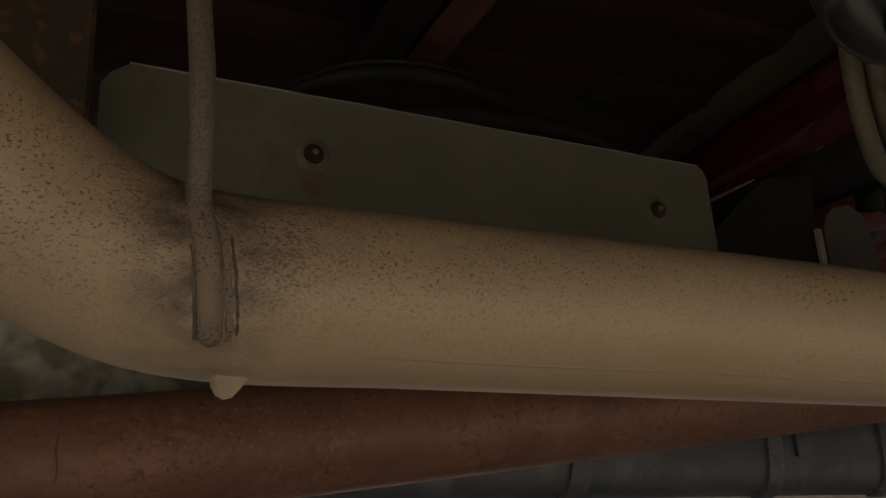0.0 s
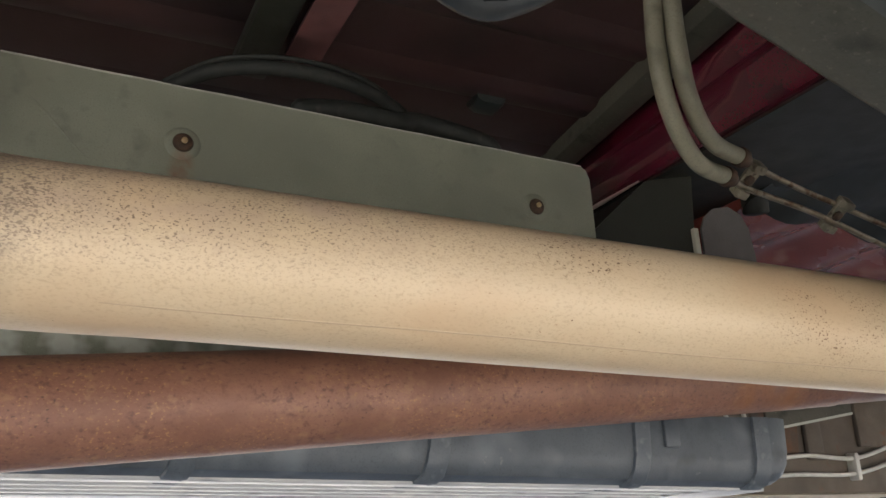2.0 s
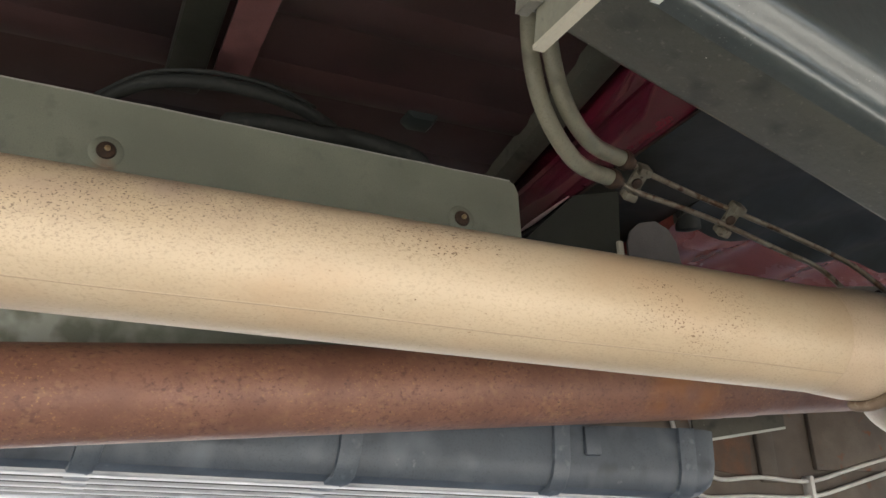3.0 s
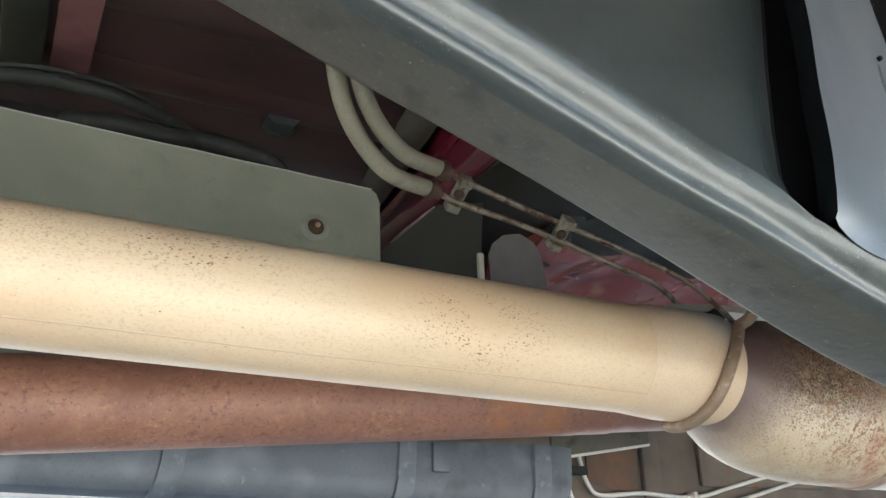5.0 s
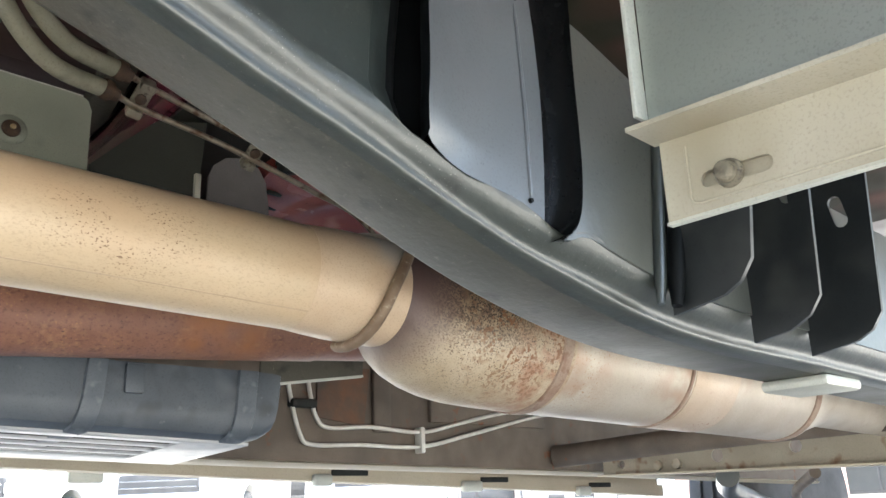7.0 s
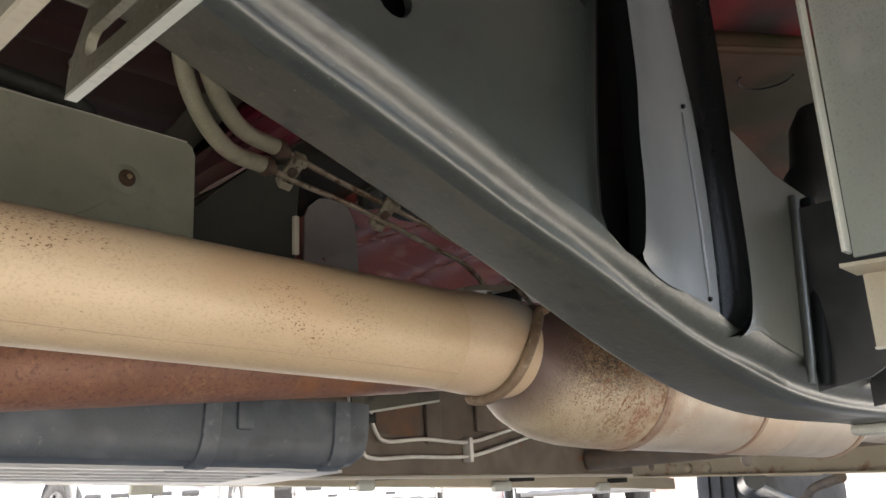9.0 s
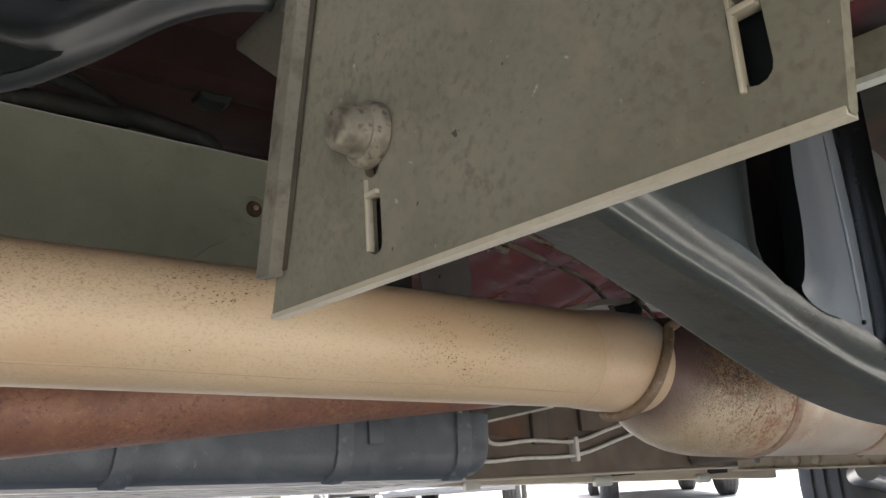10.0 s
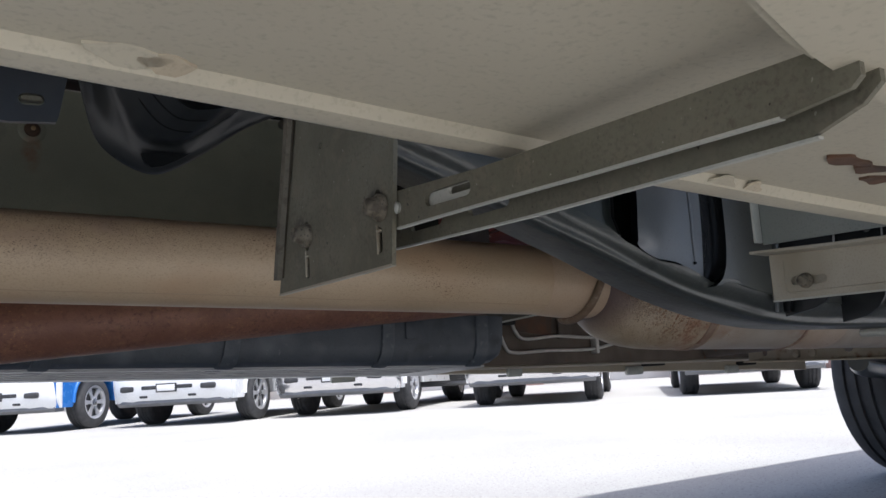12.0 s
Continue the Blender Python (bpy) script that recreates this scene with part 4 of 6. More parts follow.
lines = thing("coolant_lines", (0.8, 0.47, 0.79), "pair of grey-green hoses on clipped steel lines", "coolant line")
for pts in ([(0.572, 0.39, 1.06), (0.576, 0.40, 0.93), (0.580, 0.41, 0.862), (0.600, 0.425, 0.815), (0.645, 0.449, 0.787), (0.703, 0.470, 0.788)],
            [(0.584, 0.383, 1.06), (0.587, 0.391, 0.936), (0.594, 0.400, 0.868), (0.615, 0.416, 0.825), (0.655, 0.437, 0.8025), (0.708, 0.455, 0.802)]):
    bm = bmesh.new()
    tube(bm, spline(pts, 8), 0.0080, 18)
    part("hose", bm, HOSE, lines)
    e = Vector(pts[-1])
    bm = bmesh.new()
    lathe(bm, e - Vector((0.008, 0.003, 0)), e + Vector((0.010, 0.002, -0.002)), [(0, 0.0091), (0.002, 0.0098), (0.008, 0.0095), (0.009, 0.007), (0.016, 0.006)], 16)
    part("ferrule", bm, HOLE, lines, "rusty crimped ferrule")
for pts in ([(0.705, 0.470, 0.788), (0.735, 0.481, 0.786), (0.800, 0.484, 0.778), (0.856, 0.486, 0.768), (0.93, 0.49, 0.752), (0.985, 0.49, 0.738), (1.02, 0.485, 0.705), (1.035, 0.48, 0.66)],
            [(0.710, 0.455, 0.802), (0.738, 0.468, 0.803), (0.800, 0.474, 0.792), (0.860, 0.476, 0.781), (0.95, 0.475, 0.760), (1.02, 0.47, 0.735), (1.07, 0.46, 0.69)]):
    bm = bmesh.new()
    tube(bm, spline(pts, 6), 0.0030, 12)
    part("steel_line", bm, LINE, lines)
for cx, cy, cz in ((0.733, 0.475, 0.793), (0.855, 0.481, 0.774)):
    bm = bmesh.new()
    m = Matrix.Translation((cx, cy, cz)) @ Euler((radians(-35), radians(8), 0)).to_matrix().to_4x4()
    box(bm, -0.008, 0.008, -0.017, 0.017, -0.002, 0.002, 0.001, m=m)
    box(bm, -0.007, 0.007, -0.019, -0.010, -0.009, 0.007, 0.002, m=m)
    box(bm, -0.007, 0.007, 0.010, 0.019, -0.009, 0.007, 0.002, m=m)
    c = part("line_clip", bm, CLIP, lines, "dirty zinc two-tube clip")
    bm = bmesh.new()
    lathe(bm, m @ Vector((0, 0, -0.005)), m @ Vector((0, 0, 0.004)), [(0, 0.004), (0.001, 0.0055), (0.008, 0.0055)], 8)
    part("clip_bolt", bm, HOLE, c, "rusty bolt")

# ---- near frame rail ----
ZB = [(-0.6, 0.80), (0.30, 0.785), (0.38, 0.748), (0.43, 0.726), (0.47, 0.712), (0.503, 0.700), (0.577, 0.676), (0.704, 0.631), (0.826, 0.584), (0.90, 0.562), (0.966, 0.548), (1.03, 0.540), (1.11, 0.536), (1.27, 0.534), (3.6, 0.47)]
ZT = [(-0.6, 0.93), (0.4, 0.90), (0.62, 0.856), (0.704, 0.832), (0.745, 0.815), (0.884, 0.755), (0.966, 0.727), (1.2, 0.70), (3.6, 0.63)]
rail = thing("frame_rail", (0.8, 0.15, 0.6), "black-coated steel frame rail with a deep kick-up and a body mount", "frame rail")


def web_y(x):
    return lerp([(0.0, 0.128), (0.70, 0.128), (0.90, 0.104), (1.3, 0.104), (3.6, 0.104)], x)


def zb(x):
    return smooth(ZB, x) + 0.0003 * noise.noise((x * 18, 0.3, 0.1))


xs = [0.402 + 0.00625 * i for i in range(157)] + [1.45, 1.6, 2.2, 3.6]
bm = bmesh.new()
rings, under = [], []
RIM_H = [(0.60, 0.031), (0.70, 0.030), (0.735, 0.028), (0.757, 0.021), (0.762, 0.0215), (0.781, 0.0190), (0.797, 0.0180), (0.817, 0.0210), (0.837, 0.0235), (0.85, 0.0215), (0.868, 0.0175), (0.876, 0.0180), (0.888, 0.026), (0.905, 0.03), (0.915, 0.026)]



def corner_profile(start, steps=30):
    """Shares of depth and height down the rail's lower corner: a soft shoulder, a steep strip, then a tight edge."""
    y, z, rows = 0.0, 1.0, [(0.0, 1.0)]
    for k in range(steps):
        tilt = radians(smooth([(0.0, start), (0.20, 4 + start), (0.40, 22), (0.50, 26), (0.59, 16), (0.68, 5), (0.80, 5), (0.90, 42), (1.0, 92)], (k + 0.5) / steps))
        y, z = y + math.sin(tilt), z - math.cos(tilt)
        rows.append((y, z))
    return [(a / y, (b - z) / (1.0 - z)) for a, b in rows]


CORNER, CORNER_FRONT = corner_profile(0), corner_profile(8)
RIDGE_Y = [(0.40, 0.147), (0.66, 0.147), (0.72, 0.141), (0.80, 0.138), (0.90, 0.136), (1.2, 0.136)]
CORNER_H = [(0.60, 0.031), (0.70, 0.029), (0.76, 0.0235), (0.80, 0.0205), (0.86, 0.0205), (0.90, 0.027), (0.93, 0.029)]
for x in xs:
    z, y = zb(x), web_y(x)
    s, h = smooth(RIDGE_Y, x) - y, smooth(RIM_H, x)
    r = 0.0006 * noise.noise((x * 22, 1.0, 2.0))
    rings.append([(x, y + s * u, min(z + h, z + smooth(CORNER_H, x) * v + 4 * r * v * (1 - v)) if v < 1 else z + h) for a, b in zip(CORNER, CORNER_FRONT) for u, v in (Vector(a).lerp(Vector(b), min(1.0, max(0.0, (x - 0.71) / 0.07))),)] +
                 [(x, y + s + 0.004, z - 0.0004), (x, y + s + 0.004, z + 0.007), (x, y + 0.006, z + h)])
    under.append([(x, y + s + 0.0035, z - 0.0003), (x, 0.1955, z), (x, 0.198, z + 0.001), (x, 0.198, z + 0.006), (x, y + s + 0.0035, z + 0.006)])
loft(bm, rings)
part("fillet", bm, FILLET, rail, "rounded lower corner of the rail", smooth=70)
bm = bmesh.new()
loft(bm, under)
part("lower_flange", bm, BLACK_DULL, rail, "dull dusty underside of the rail", smooth=70)


def web_plate(name, outline, material, label="", thick=0.006):
    return part(name, sheet(bmesh.new(), outline, [], lambda u, v, w: (u, web_y(u) + w + 0.0002, v), thick), material, rail, label)


xl = [x for x in xs if x < 0.752]
hole = circle(0.570, 0.747, 0.0125, 14)
bm = bmesh.new()
sheet(bm, [(x, zb(x) + smooth(RIM_H, x) - 0.001) for x in xl] + [(0.7445, 0.640), (0.736, 0.66), (0.738, 0.69), (0.743, 0.733), (0.750, 0.775), (0.756, lerp(ZT, 0.756))] + [(x, lerp(ZT, x)) for x in reversed(xl)], [hole], lambda u, v, w: (u, 0.128 + w, v), 0.006)
part("web", bm, BLACK, rail)
# added sheet that paints the dark inside of the rail behind its hole
bm = bmesh.new()
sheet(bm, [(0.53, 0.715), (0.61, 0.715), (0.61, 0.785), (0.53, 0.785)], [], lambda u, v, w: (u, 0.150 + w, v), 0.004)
part("hole_shade", bm, SHADE_BLACK, rail, "added black sheet behind the rail's hole, for the shade inside")
xr = [x for x in xs if x > 0.902]
right_edge = [(0.8950, 0.751), (0.8940, 0.71), (0.8945, 0.67), (0.8942, 0.638), (0.8918, 0.612), (0.8875, 0.5980), (0.8800, 0.5878), (0.870, 0.5830)]
web_plate("web", [(x, zb(x) + smooth(RIM_H, x) - 0.0035) for x in (0.872, 0.880, 0.888, 0.896)] + [(x, zb(x) + 0.0255) for x in xr] + [(x, lerp(ZT, x)) for x in reversed(xr)] + right_edge, WEB_DUST)
bm = bmesh.new()
curl = []
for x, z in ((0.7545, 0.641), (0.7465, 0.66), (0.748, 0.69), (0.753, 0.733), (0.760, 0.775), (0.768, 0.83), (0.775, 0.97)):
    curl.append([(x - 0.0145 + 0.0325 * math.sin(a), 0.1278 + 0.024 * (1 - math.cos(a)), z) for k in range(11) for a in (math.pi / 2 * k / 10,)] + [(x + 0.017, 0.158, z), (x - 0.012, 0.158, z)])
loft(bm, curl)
rolled = part("web_curl", bm, BLACK, rail, "edge of the web curling into the groove, its shade painted black", smooth=60)
# faces turned into the groove take the shade black
rolled.data.materials.append(SHADE_BLACK)
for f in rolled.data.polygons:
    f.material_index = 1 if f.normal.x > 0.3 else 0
# cut-out: a grey panel standing proud beside the curl, running into a wall painted shade-black at the far edge
POST_LEFT = [(0.58, 0.768), (0.625, 0.7640), (0.631, 0.7635), (0.637, 0.7600), (0.646, 0.7577), (0.66, 0.7572), (0.70, 0.7570), (0.76, 0.7545), (0.82, 0.752), (0.98, 0.748)]
POST_LEFT_Y = [(0.58, 0.124), (0.625, 0.1150), (0.632, 0.1100), (0.640, 0.1055), (0.66, 0.1020), (0.70, 0.1005), (0.76, 0.0960), (0.98, 0.094)]
POST_RIGHT = [(0.580, 0.868), (0.600, 0.8705), (0.645, 0.8745), (0.687, 0.8760), (0.73, 0.8745), (0.775, 0.8700), (0.807, 0.865), (0.86, 0.857), (0.98, 0.842)]
WALL_RIGHT = [(0.5825, 0.8685), (0.589, 0.8790), (0.5985, 0.8860), (0.612, 0.8905), (0.638, 0.8935), (0.67, 0.894), (0.71, 0.8935), (0.76, 0.8945), (0.805, 0.895), (0.88, 0.892), (0.98, 0.888)]
FOOT = [(0.7626, 0.6260), (0.770, 0.6215), (0.781, 0.6160), (0.797, 0.6105), (0.810, 0.6090), (0.826, 0.6070), (0.838, 0.6030), (0.848, 0.5960), (0.857, 0.5860), (0.866, 0.5815), (0.89, 0.5815)]
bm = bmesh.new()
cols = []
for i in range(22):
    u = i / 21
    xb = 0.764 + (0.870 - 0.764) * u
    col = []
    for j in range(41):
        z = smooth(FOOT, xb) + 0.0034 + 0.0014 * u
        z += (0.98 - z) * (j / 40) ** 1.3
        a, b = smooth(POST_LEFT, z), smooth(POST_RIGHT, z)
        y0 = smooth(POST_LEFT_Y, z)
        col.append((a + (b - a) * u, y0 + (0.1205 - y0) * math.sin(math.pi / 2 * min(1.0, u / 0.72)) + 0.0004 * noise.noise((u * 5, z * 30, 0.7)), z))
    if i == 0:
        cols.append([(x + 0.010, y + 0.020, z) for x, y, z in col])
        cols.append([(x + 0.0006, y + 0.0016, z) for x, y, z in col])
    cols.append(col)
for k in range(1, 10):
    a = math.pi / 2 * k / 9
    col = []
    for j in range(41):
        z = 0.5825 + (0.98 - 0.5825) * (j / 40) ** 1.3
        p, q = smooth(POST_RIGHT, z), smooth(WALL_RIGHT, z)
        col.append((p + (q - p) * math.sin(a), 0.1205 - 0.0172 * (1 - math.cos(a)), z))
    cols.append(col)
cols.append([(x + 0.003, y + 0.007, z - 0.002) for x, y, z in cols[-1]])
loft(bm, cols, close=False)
upright = part("mount_post", bm, GREY_COAT, rail, "grey sheen upright in the cut-out, shade painted black on its far side", smooth=70)
# black on the side return and the far wall stands in for shade
upright.data.materials.append(WALL_SHADE)
upright.data.materials.append(SHADE_BLACK)
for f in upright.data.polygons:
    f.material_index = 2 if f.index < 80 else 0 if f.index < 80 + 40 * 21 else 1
# the back's black paints the depth shade of the cut-out
bm = bmesh.new()
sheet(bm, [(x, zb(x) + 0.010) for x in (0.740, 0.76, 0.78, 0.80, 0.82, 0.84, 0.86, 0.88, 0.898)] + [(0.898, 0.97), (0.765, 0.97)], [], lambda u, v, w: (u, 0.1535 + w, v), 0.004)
part("cutout_back", bm, SHADE_BLACK, rail, "back of the cut-out, its shade painted black")


def post_y(x, z):
    a, b = smooth(POST_LEFT, z), smooth(POST_RIGHT, z)
    y0 = smooth(POST_LEFT_Y, z)
    return y0 + (0.1205 - y0) * math.sin(math.pi / 2 * min(1.0, (x - a) / (b - a) / 0.72))


bm = bmesh.new()
rib = [(0.8585 + 0.0015 * math.sin(math.pi * i / 18) - 0.0002 * i, 0.6125 + 0.0081 * i) for i in range(19)]
tube(bm, [(x, post_y(x, z) - 0.0002, z) for x, z in rib], [0.001] + [0.0019] * 8 + [0.0015] * 8 + [0.0012, 0.0005], 10, wobble=0.15)
part("bead", bm, GREY_COAT, rail, "pressed vertical bead")
for wx, wz in ((0.8575, 0.6105), (0.8565, 0.7635)):
    bm = bmesh.new()
    lathe(bm, (wx, post_y(wx, wz) - 0.0022, wz), (wx, post_y(wx, wz) + 0.003, wz), [(0, 0.0016), (0.004, 0.0022)], 10)
    part("weep_hole", bm, SHADE_BLACK, rail)
# folded flange and outrigger plates of the body mount
# one flange: the second tube's deeper black paints its shaded side
for dx, r, coat in ((0.0, 0.0045, BLACK), (0.014, 0.0065, SHADE_BLACK)):
    bm = bmesh.new()
    tube(bm, [(0.966 + dx + 0.03 * k * (1 if dx else 0.8) / 8, 0.1015 - (0.004 if dx else 0), 0.552 + 0.02 * k) for k in range(9)], [r * 0.6] + [r] * 8, 12)
    part("folded_flange", bm, coat, rail)
for gx, gy, zt in ((0.988, 0.030, 0.70), (1.10, 0.036, 0.82), (1.20, 0.03, 0.80)):
    bm = bmesh.new()
    z0 = zb(gx) + 0.009
    sheet(bm, [(0.106, z0 - 0.006), (0.075, z0 - 0.001), (gy + 0.035, z0 + 0.001), (gy + 0.022, z0 + 0.008), (gy + 0.012, z0 + 0.022), (gy - 0.004, zt), (0.106, zt)],
          [slot(0.062, 0.66, 0.03, 0.012, 80)] if gx > 1.05 else [], lambda u, v, w: (gx + w, u, v), 0.004)
    part("outrigger", bm, CUP, rail)
bm = bmesh.new()
lathe(bm, (1.07, 0.11, 0.70), (1.085, 0.10, 0.83), [(0, 0.028), (0.01, 0.034), (0.05, 0.034), (0.06, 0.028), (0.10, 0.028), (0.12, 0.02), (0.128, 0.004)], 24)
part("mount_bush", bm, CUP, rail, "black rubber body-mount bush")
bm = bmesh.new()
box(bm, 1.28, 1.36, 0.13, 0.20, 0.522, 0.534, 0.005)
part("tag", bm, GALV_LIGHT, rail, "pale scuffed tag on the flange")

# ---- body mount cup at the kick-up ----
cup = thing("mount_cup", (0.29, 0.2, 0.72), "black pressed body-mount cup with a dusty bush", "mount bracket")


def mouth(k):
    """Upper edge of the pressing, round the bush; k runs from 0 to 1 along the vehicle."""
    return curve_at([(0.255, 0.13, 0.82), (0.268, 0.13, 0.772), (0.281, 0.13, 0.742), (0.300, 0.13, 0.725), (0.317, 0.13, 0.725), (0.333, 0.13, 0.730), (0.353, 0.13, 0.744), (0.374, 0.131, 0.760), (0.402, 0.132, 0.768), (0.46, 0.133, 0.775)], k)


def belly(k):
    return curve_at([(0.236, 0.150, 0.79), (0.247, 0.156, 0.752), (0.259, 0.163, 0.732), (0.273, 0.166, 0.714), (0.288, 0.166, 0.7055), (0.306, 0.165, 0.7065), (0.330, 0.160, 0.722), (0.364, 0.153, 0.744), (0.402, 0.149, 0.756), (0.46, 0.148, 0.762)], k)


def lower_rim(k):
    return curve_at([(0.218, 0.145, 0.765), (0.227, 0.152, 0.728), (0.240, 0.172, 0.703), (0.262, 0.189, 0.691), (0.285, 0.191, 0.6835), (0.304, 0.188, 0.6885), (0.330, 0.178, 0.704), (0.362, 0.164, 0.7255), (0.402, 0.160, 0.741), (0.46, 0.158, 0.747)], k)


def curve_at(pts, k):
    f = spline(pts, 8)
    u = k * (len(f) - 1)
    n = min(int(u), len(f) - 2)
    return f[n].lerp(f[n + 1], u - n)


bm = bmesh.new()
cols = []
for n in range(49):
    k = n / 48
    a, b, c = mouth(k), belly(k), lower_rim(k)
    cols.append([a + Vector((0, 0.03, 0.05)), a + Vector((0, 0.010, 0.010)), a + Vector((0, 0.003, 0.0015)), a, a.lerp(b, 0.25) + Vector((0, 0, -0.001)), a.lerp(b, 0.5) + Vector((0, 0, -0.0015)), a.lerp(b, 0.75) + Vector((0, 0, -0.001)), b,
                 b.lerp(c, 0.15) + Vector((0, 0.001, 0.0035)), b.lerp(c, 0.32) + Vector((0, 0.001, 0.0035)), b.lerp(c, 0.55) + Vector((0, -0.001, 0.001)), b.lerp(c, 0.8) + Vector((0, -0.002, -0.001)), c, c + Vector((0, 0.004, 0.002)), c + Vector((0, 0.007, 0.012)), c + Vector((0, 0.012, 0.06))])
loft(bm, cols, close=False)
part("pressing", bm, CUP, cup, smooth=60)
bm = bmesh.new()
sheet(bm, [(0.274, 0.696), (0.2785, 0.690), (0.284, 0.687), (0.293, 0.6885), (0.304, 0.6935), (0.313, 0.6985), (0.302, 0.6965), (0.286, 0.6968)], [], lambda u, v, w: (u, 0.1695 + (0.697 - v) * 1.15 + w, v), 0.005)
part("drain_hole", bm, SHADE_BLACK, cup, "dark torn drain hole")
bm = bmesh.new()
sheet(bm, [(0.05, 0.700), (0.173, 0.6935), (0.203, 0.696), (0.2045, 0.70), (0.211, 0.735), (0.216, 0.85), (0.05, 0.85)], [slot(0.187, 0.711, 0.017, 0.0085, 3)], lambda u, v, w: (u, 0.112 + w, v), 0.005)
part("ear", bm, CUP, cup)
# added block that stands for the bright lip of the open slot
bm = bmesh.new()
box(bm, 0.180, 0.195, 0.116, 0.124, 0.7115, 0.717, 0.002)
part("nut", bm, GALV, cup, "added block for the slot's bright upper lip")
bm = bmesh.new()
loft(bm, [[(0.203, 0.112, z), (0.208 + 0.25 * (z - 0.7), 0.112, z), (0.262, 0.165, z + 0.02), (0.258, 0.172, z + 0.02)] for z in (0.735, 0.78, 0.85)])
part("side_wall", bm, CUP, cup)
for d in (0.30, 0.62):
    bm = bmesh.new()
    tube(bm, [mouth(0.22 + 0.30 * i / 14).lerp(belly(0.22 + 0.30 * i / 14), d) + Vector((0, -0.0006, -0.0014)) for i in range(15)], [0.0002] + [0.0007] * 13 + [0.0002], 6)
    part("press_line", bm, SHADE_BLACK, cup)
bm = bmesh.new()
lathe(bm, (0.305, 0.165, 0.88), (0.303, 0.155, 0.74), [(0, 0.05), (0.06, 0.05), (0.10, 0.046), (0.13, 0.034), (0.138, 0.01)], 28)
part("bush", bm, DUSTY, cup, "dusty tan rubber bush")

# ---- running board and its brackets ----
BOARD = [(-0.9, 0.690), (0.147, 0.6205), (0.238, 0.6150), (0.332, 0.6085), (0.463, 0.6005), (0.537, 0.596), (0.608, 0.5925), (0.704, 0.588), (0.9, 0.58), (2.2, 0.535)]


def board_z(x):
    return lerp(BOARD, x)


board = thing("running_board", (0.5, -0.4, 0.62), "cream painted running board underside with worn lips", "running board")
bx_ = [-0.9, 0.0, 0.136, 0.231, 0.30, 0.357, 0.41, 0.463, 0.58, 0.704, 0.8, 0.9, 1.4, 2.2]
bm = bmesh.new()
loft(bm, [[(x, -0.205, board_z(x) + 0.006), (x, -0.62, board_z(x) + 0.006), (x, -0.63, board_z(x) + 0.03), (x, -0.205, board_z(x) + 0.03)] for x in bx_])
part("panel", bm, CREAM, board)
bm = bmesh.new()
loft(bm, [[(x, -0.187, board_z(x) + 0.006), (x, -0.190, board_z(x) + 0.0005), (x, -0.196, board_z(x) - 0.001), (x, -0.207, board_z(x) + 0.0005), (x, -0.211, board_z(x) + 0.0075), (x, -0.211, board_z(x) + 0.02), (x, -0.187, board_z(x) + 0.032)] for x in bx_])
part("inner_lip", bm, CREAM, board, smooth=50)
bm = bmesh.new()
loft(bm, [[(x, -0.183, board_z(x) + 0.012), (x, -0.1835, board_z(x) + 0.009), (x, -0.188, board_z(x) + 0.009), (x, -0.188, board_z(x) + 0.03), (x, -0.183, board_z(x) + 0.03)] for x in bx_])
part("rear_flange", bm, CREAM, board)
bm = bmesh.new()
outer = [(-0.6, -0.45), (0.286, -0.385), (0.342, -0.367), (0.399, -0.355), (0.55, -0.35), (2.2, -0.372), (2.2, -0.60), (-0.6, -0.60)]
sheet(bm, outer, [], lambda u, v, w: (u, v, board_z(u) - 0.019 + w), 0.027)
bmesh.ops.bevel(bm, geom=[e for e in bm.edges if e.calc_length() > 0.03 and abs(e.verts[0].co.z - board_z(e.verts[0].co.x) + 0.019) < 0.002 and abs(e.verts[1].co.z - board_z(e.verts[1].co.x) + 0.019) < 0.002 and len(e.link_faces) == 2 and e.calc_face_angle(0) > 0.8], offset=0.006, segments=3, affect="EDGES")
part("outer_box", bm, CREAM, board, "thicker outer box of the board", smooth=60)
for tx, ty, tw, flake in ((0.186, -0.2135, 0.030, 1), (0.200, -0.2125, 0.02, 0), (0.505, -0.209, 0.022, 1), (0.53, -0.209, 0.014, 0)):
    bm = bmesh.new()
    sheet(bm, [(tx + tw * math.cos(a) * (0.5 + 0.10 * math.sin(3 * a + 50 * tx)), ty + 0.005 * math.sin(a) * (1 + 0.3 * math.cos(4 * a))) for i in range(14) for a in (2 * math.pi * i / 14,)], [],
          lambda u, v, w: (u, v, board_z(u) - 0.0012 + 0.0075 * max(0, (-0.2 - v) / 0.02) + w), 0.0012)
    part("paint_flake", bm, CREAM if flake else SILL, board, "lifted flake of paint")
for sx, sy, sw in ((0.535, -0.266, 0.020), (0.56, -0.262, 0.016), (0.585, -0.25, 0.018)):
    bm = bmesh.new()
    sheet(bm, [(sx + sw * math.cos(a) * (0.7 + 0.2 * math.sin(2 * a + 40 * sx)), sy + 0.006 * math.sin(a) * (1 + 0.4 * math.cos(3 * a + 60 * sx))) for i in range(16) for a in (2 * math.pi * i / 16,)], [],
          lambda u, v, w: (u, v, board_z(u) + 0.0045 + w), 0.002)
    part("rust_patch", bm, FRAME_RUST, board, "brown rust patch")
bm = bmesh.new()
lathe(bm, (0.368, -0.213, board_z(0.368) - 0.003), (0.368, -0.213, board_z(0.368) + 0.01), [(0, 0.0012), (0.0008, 0.0028), (0.006, 0.0028)], 10)
part("screw", bm, BOLT, board)


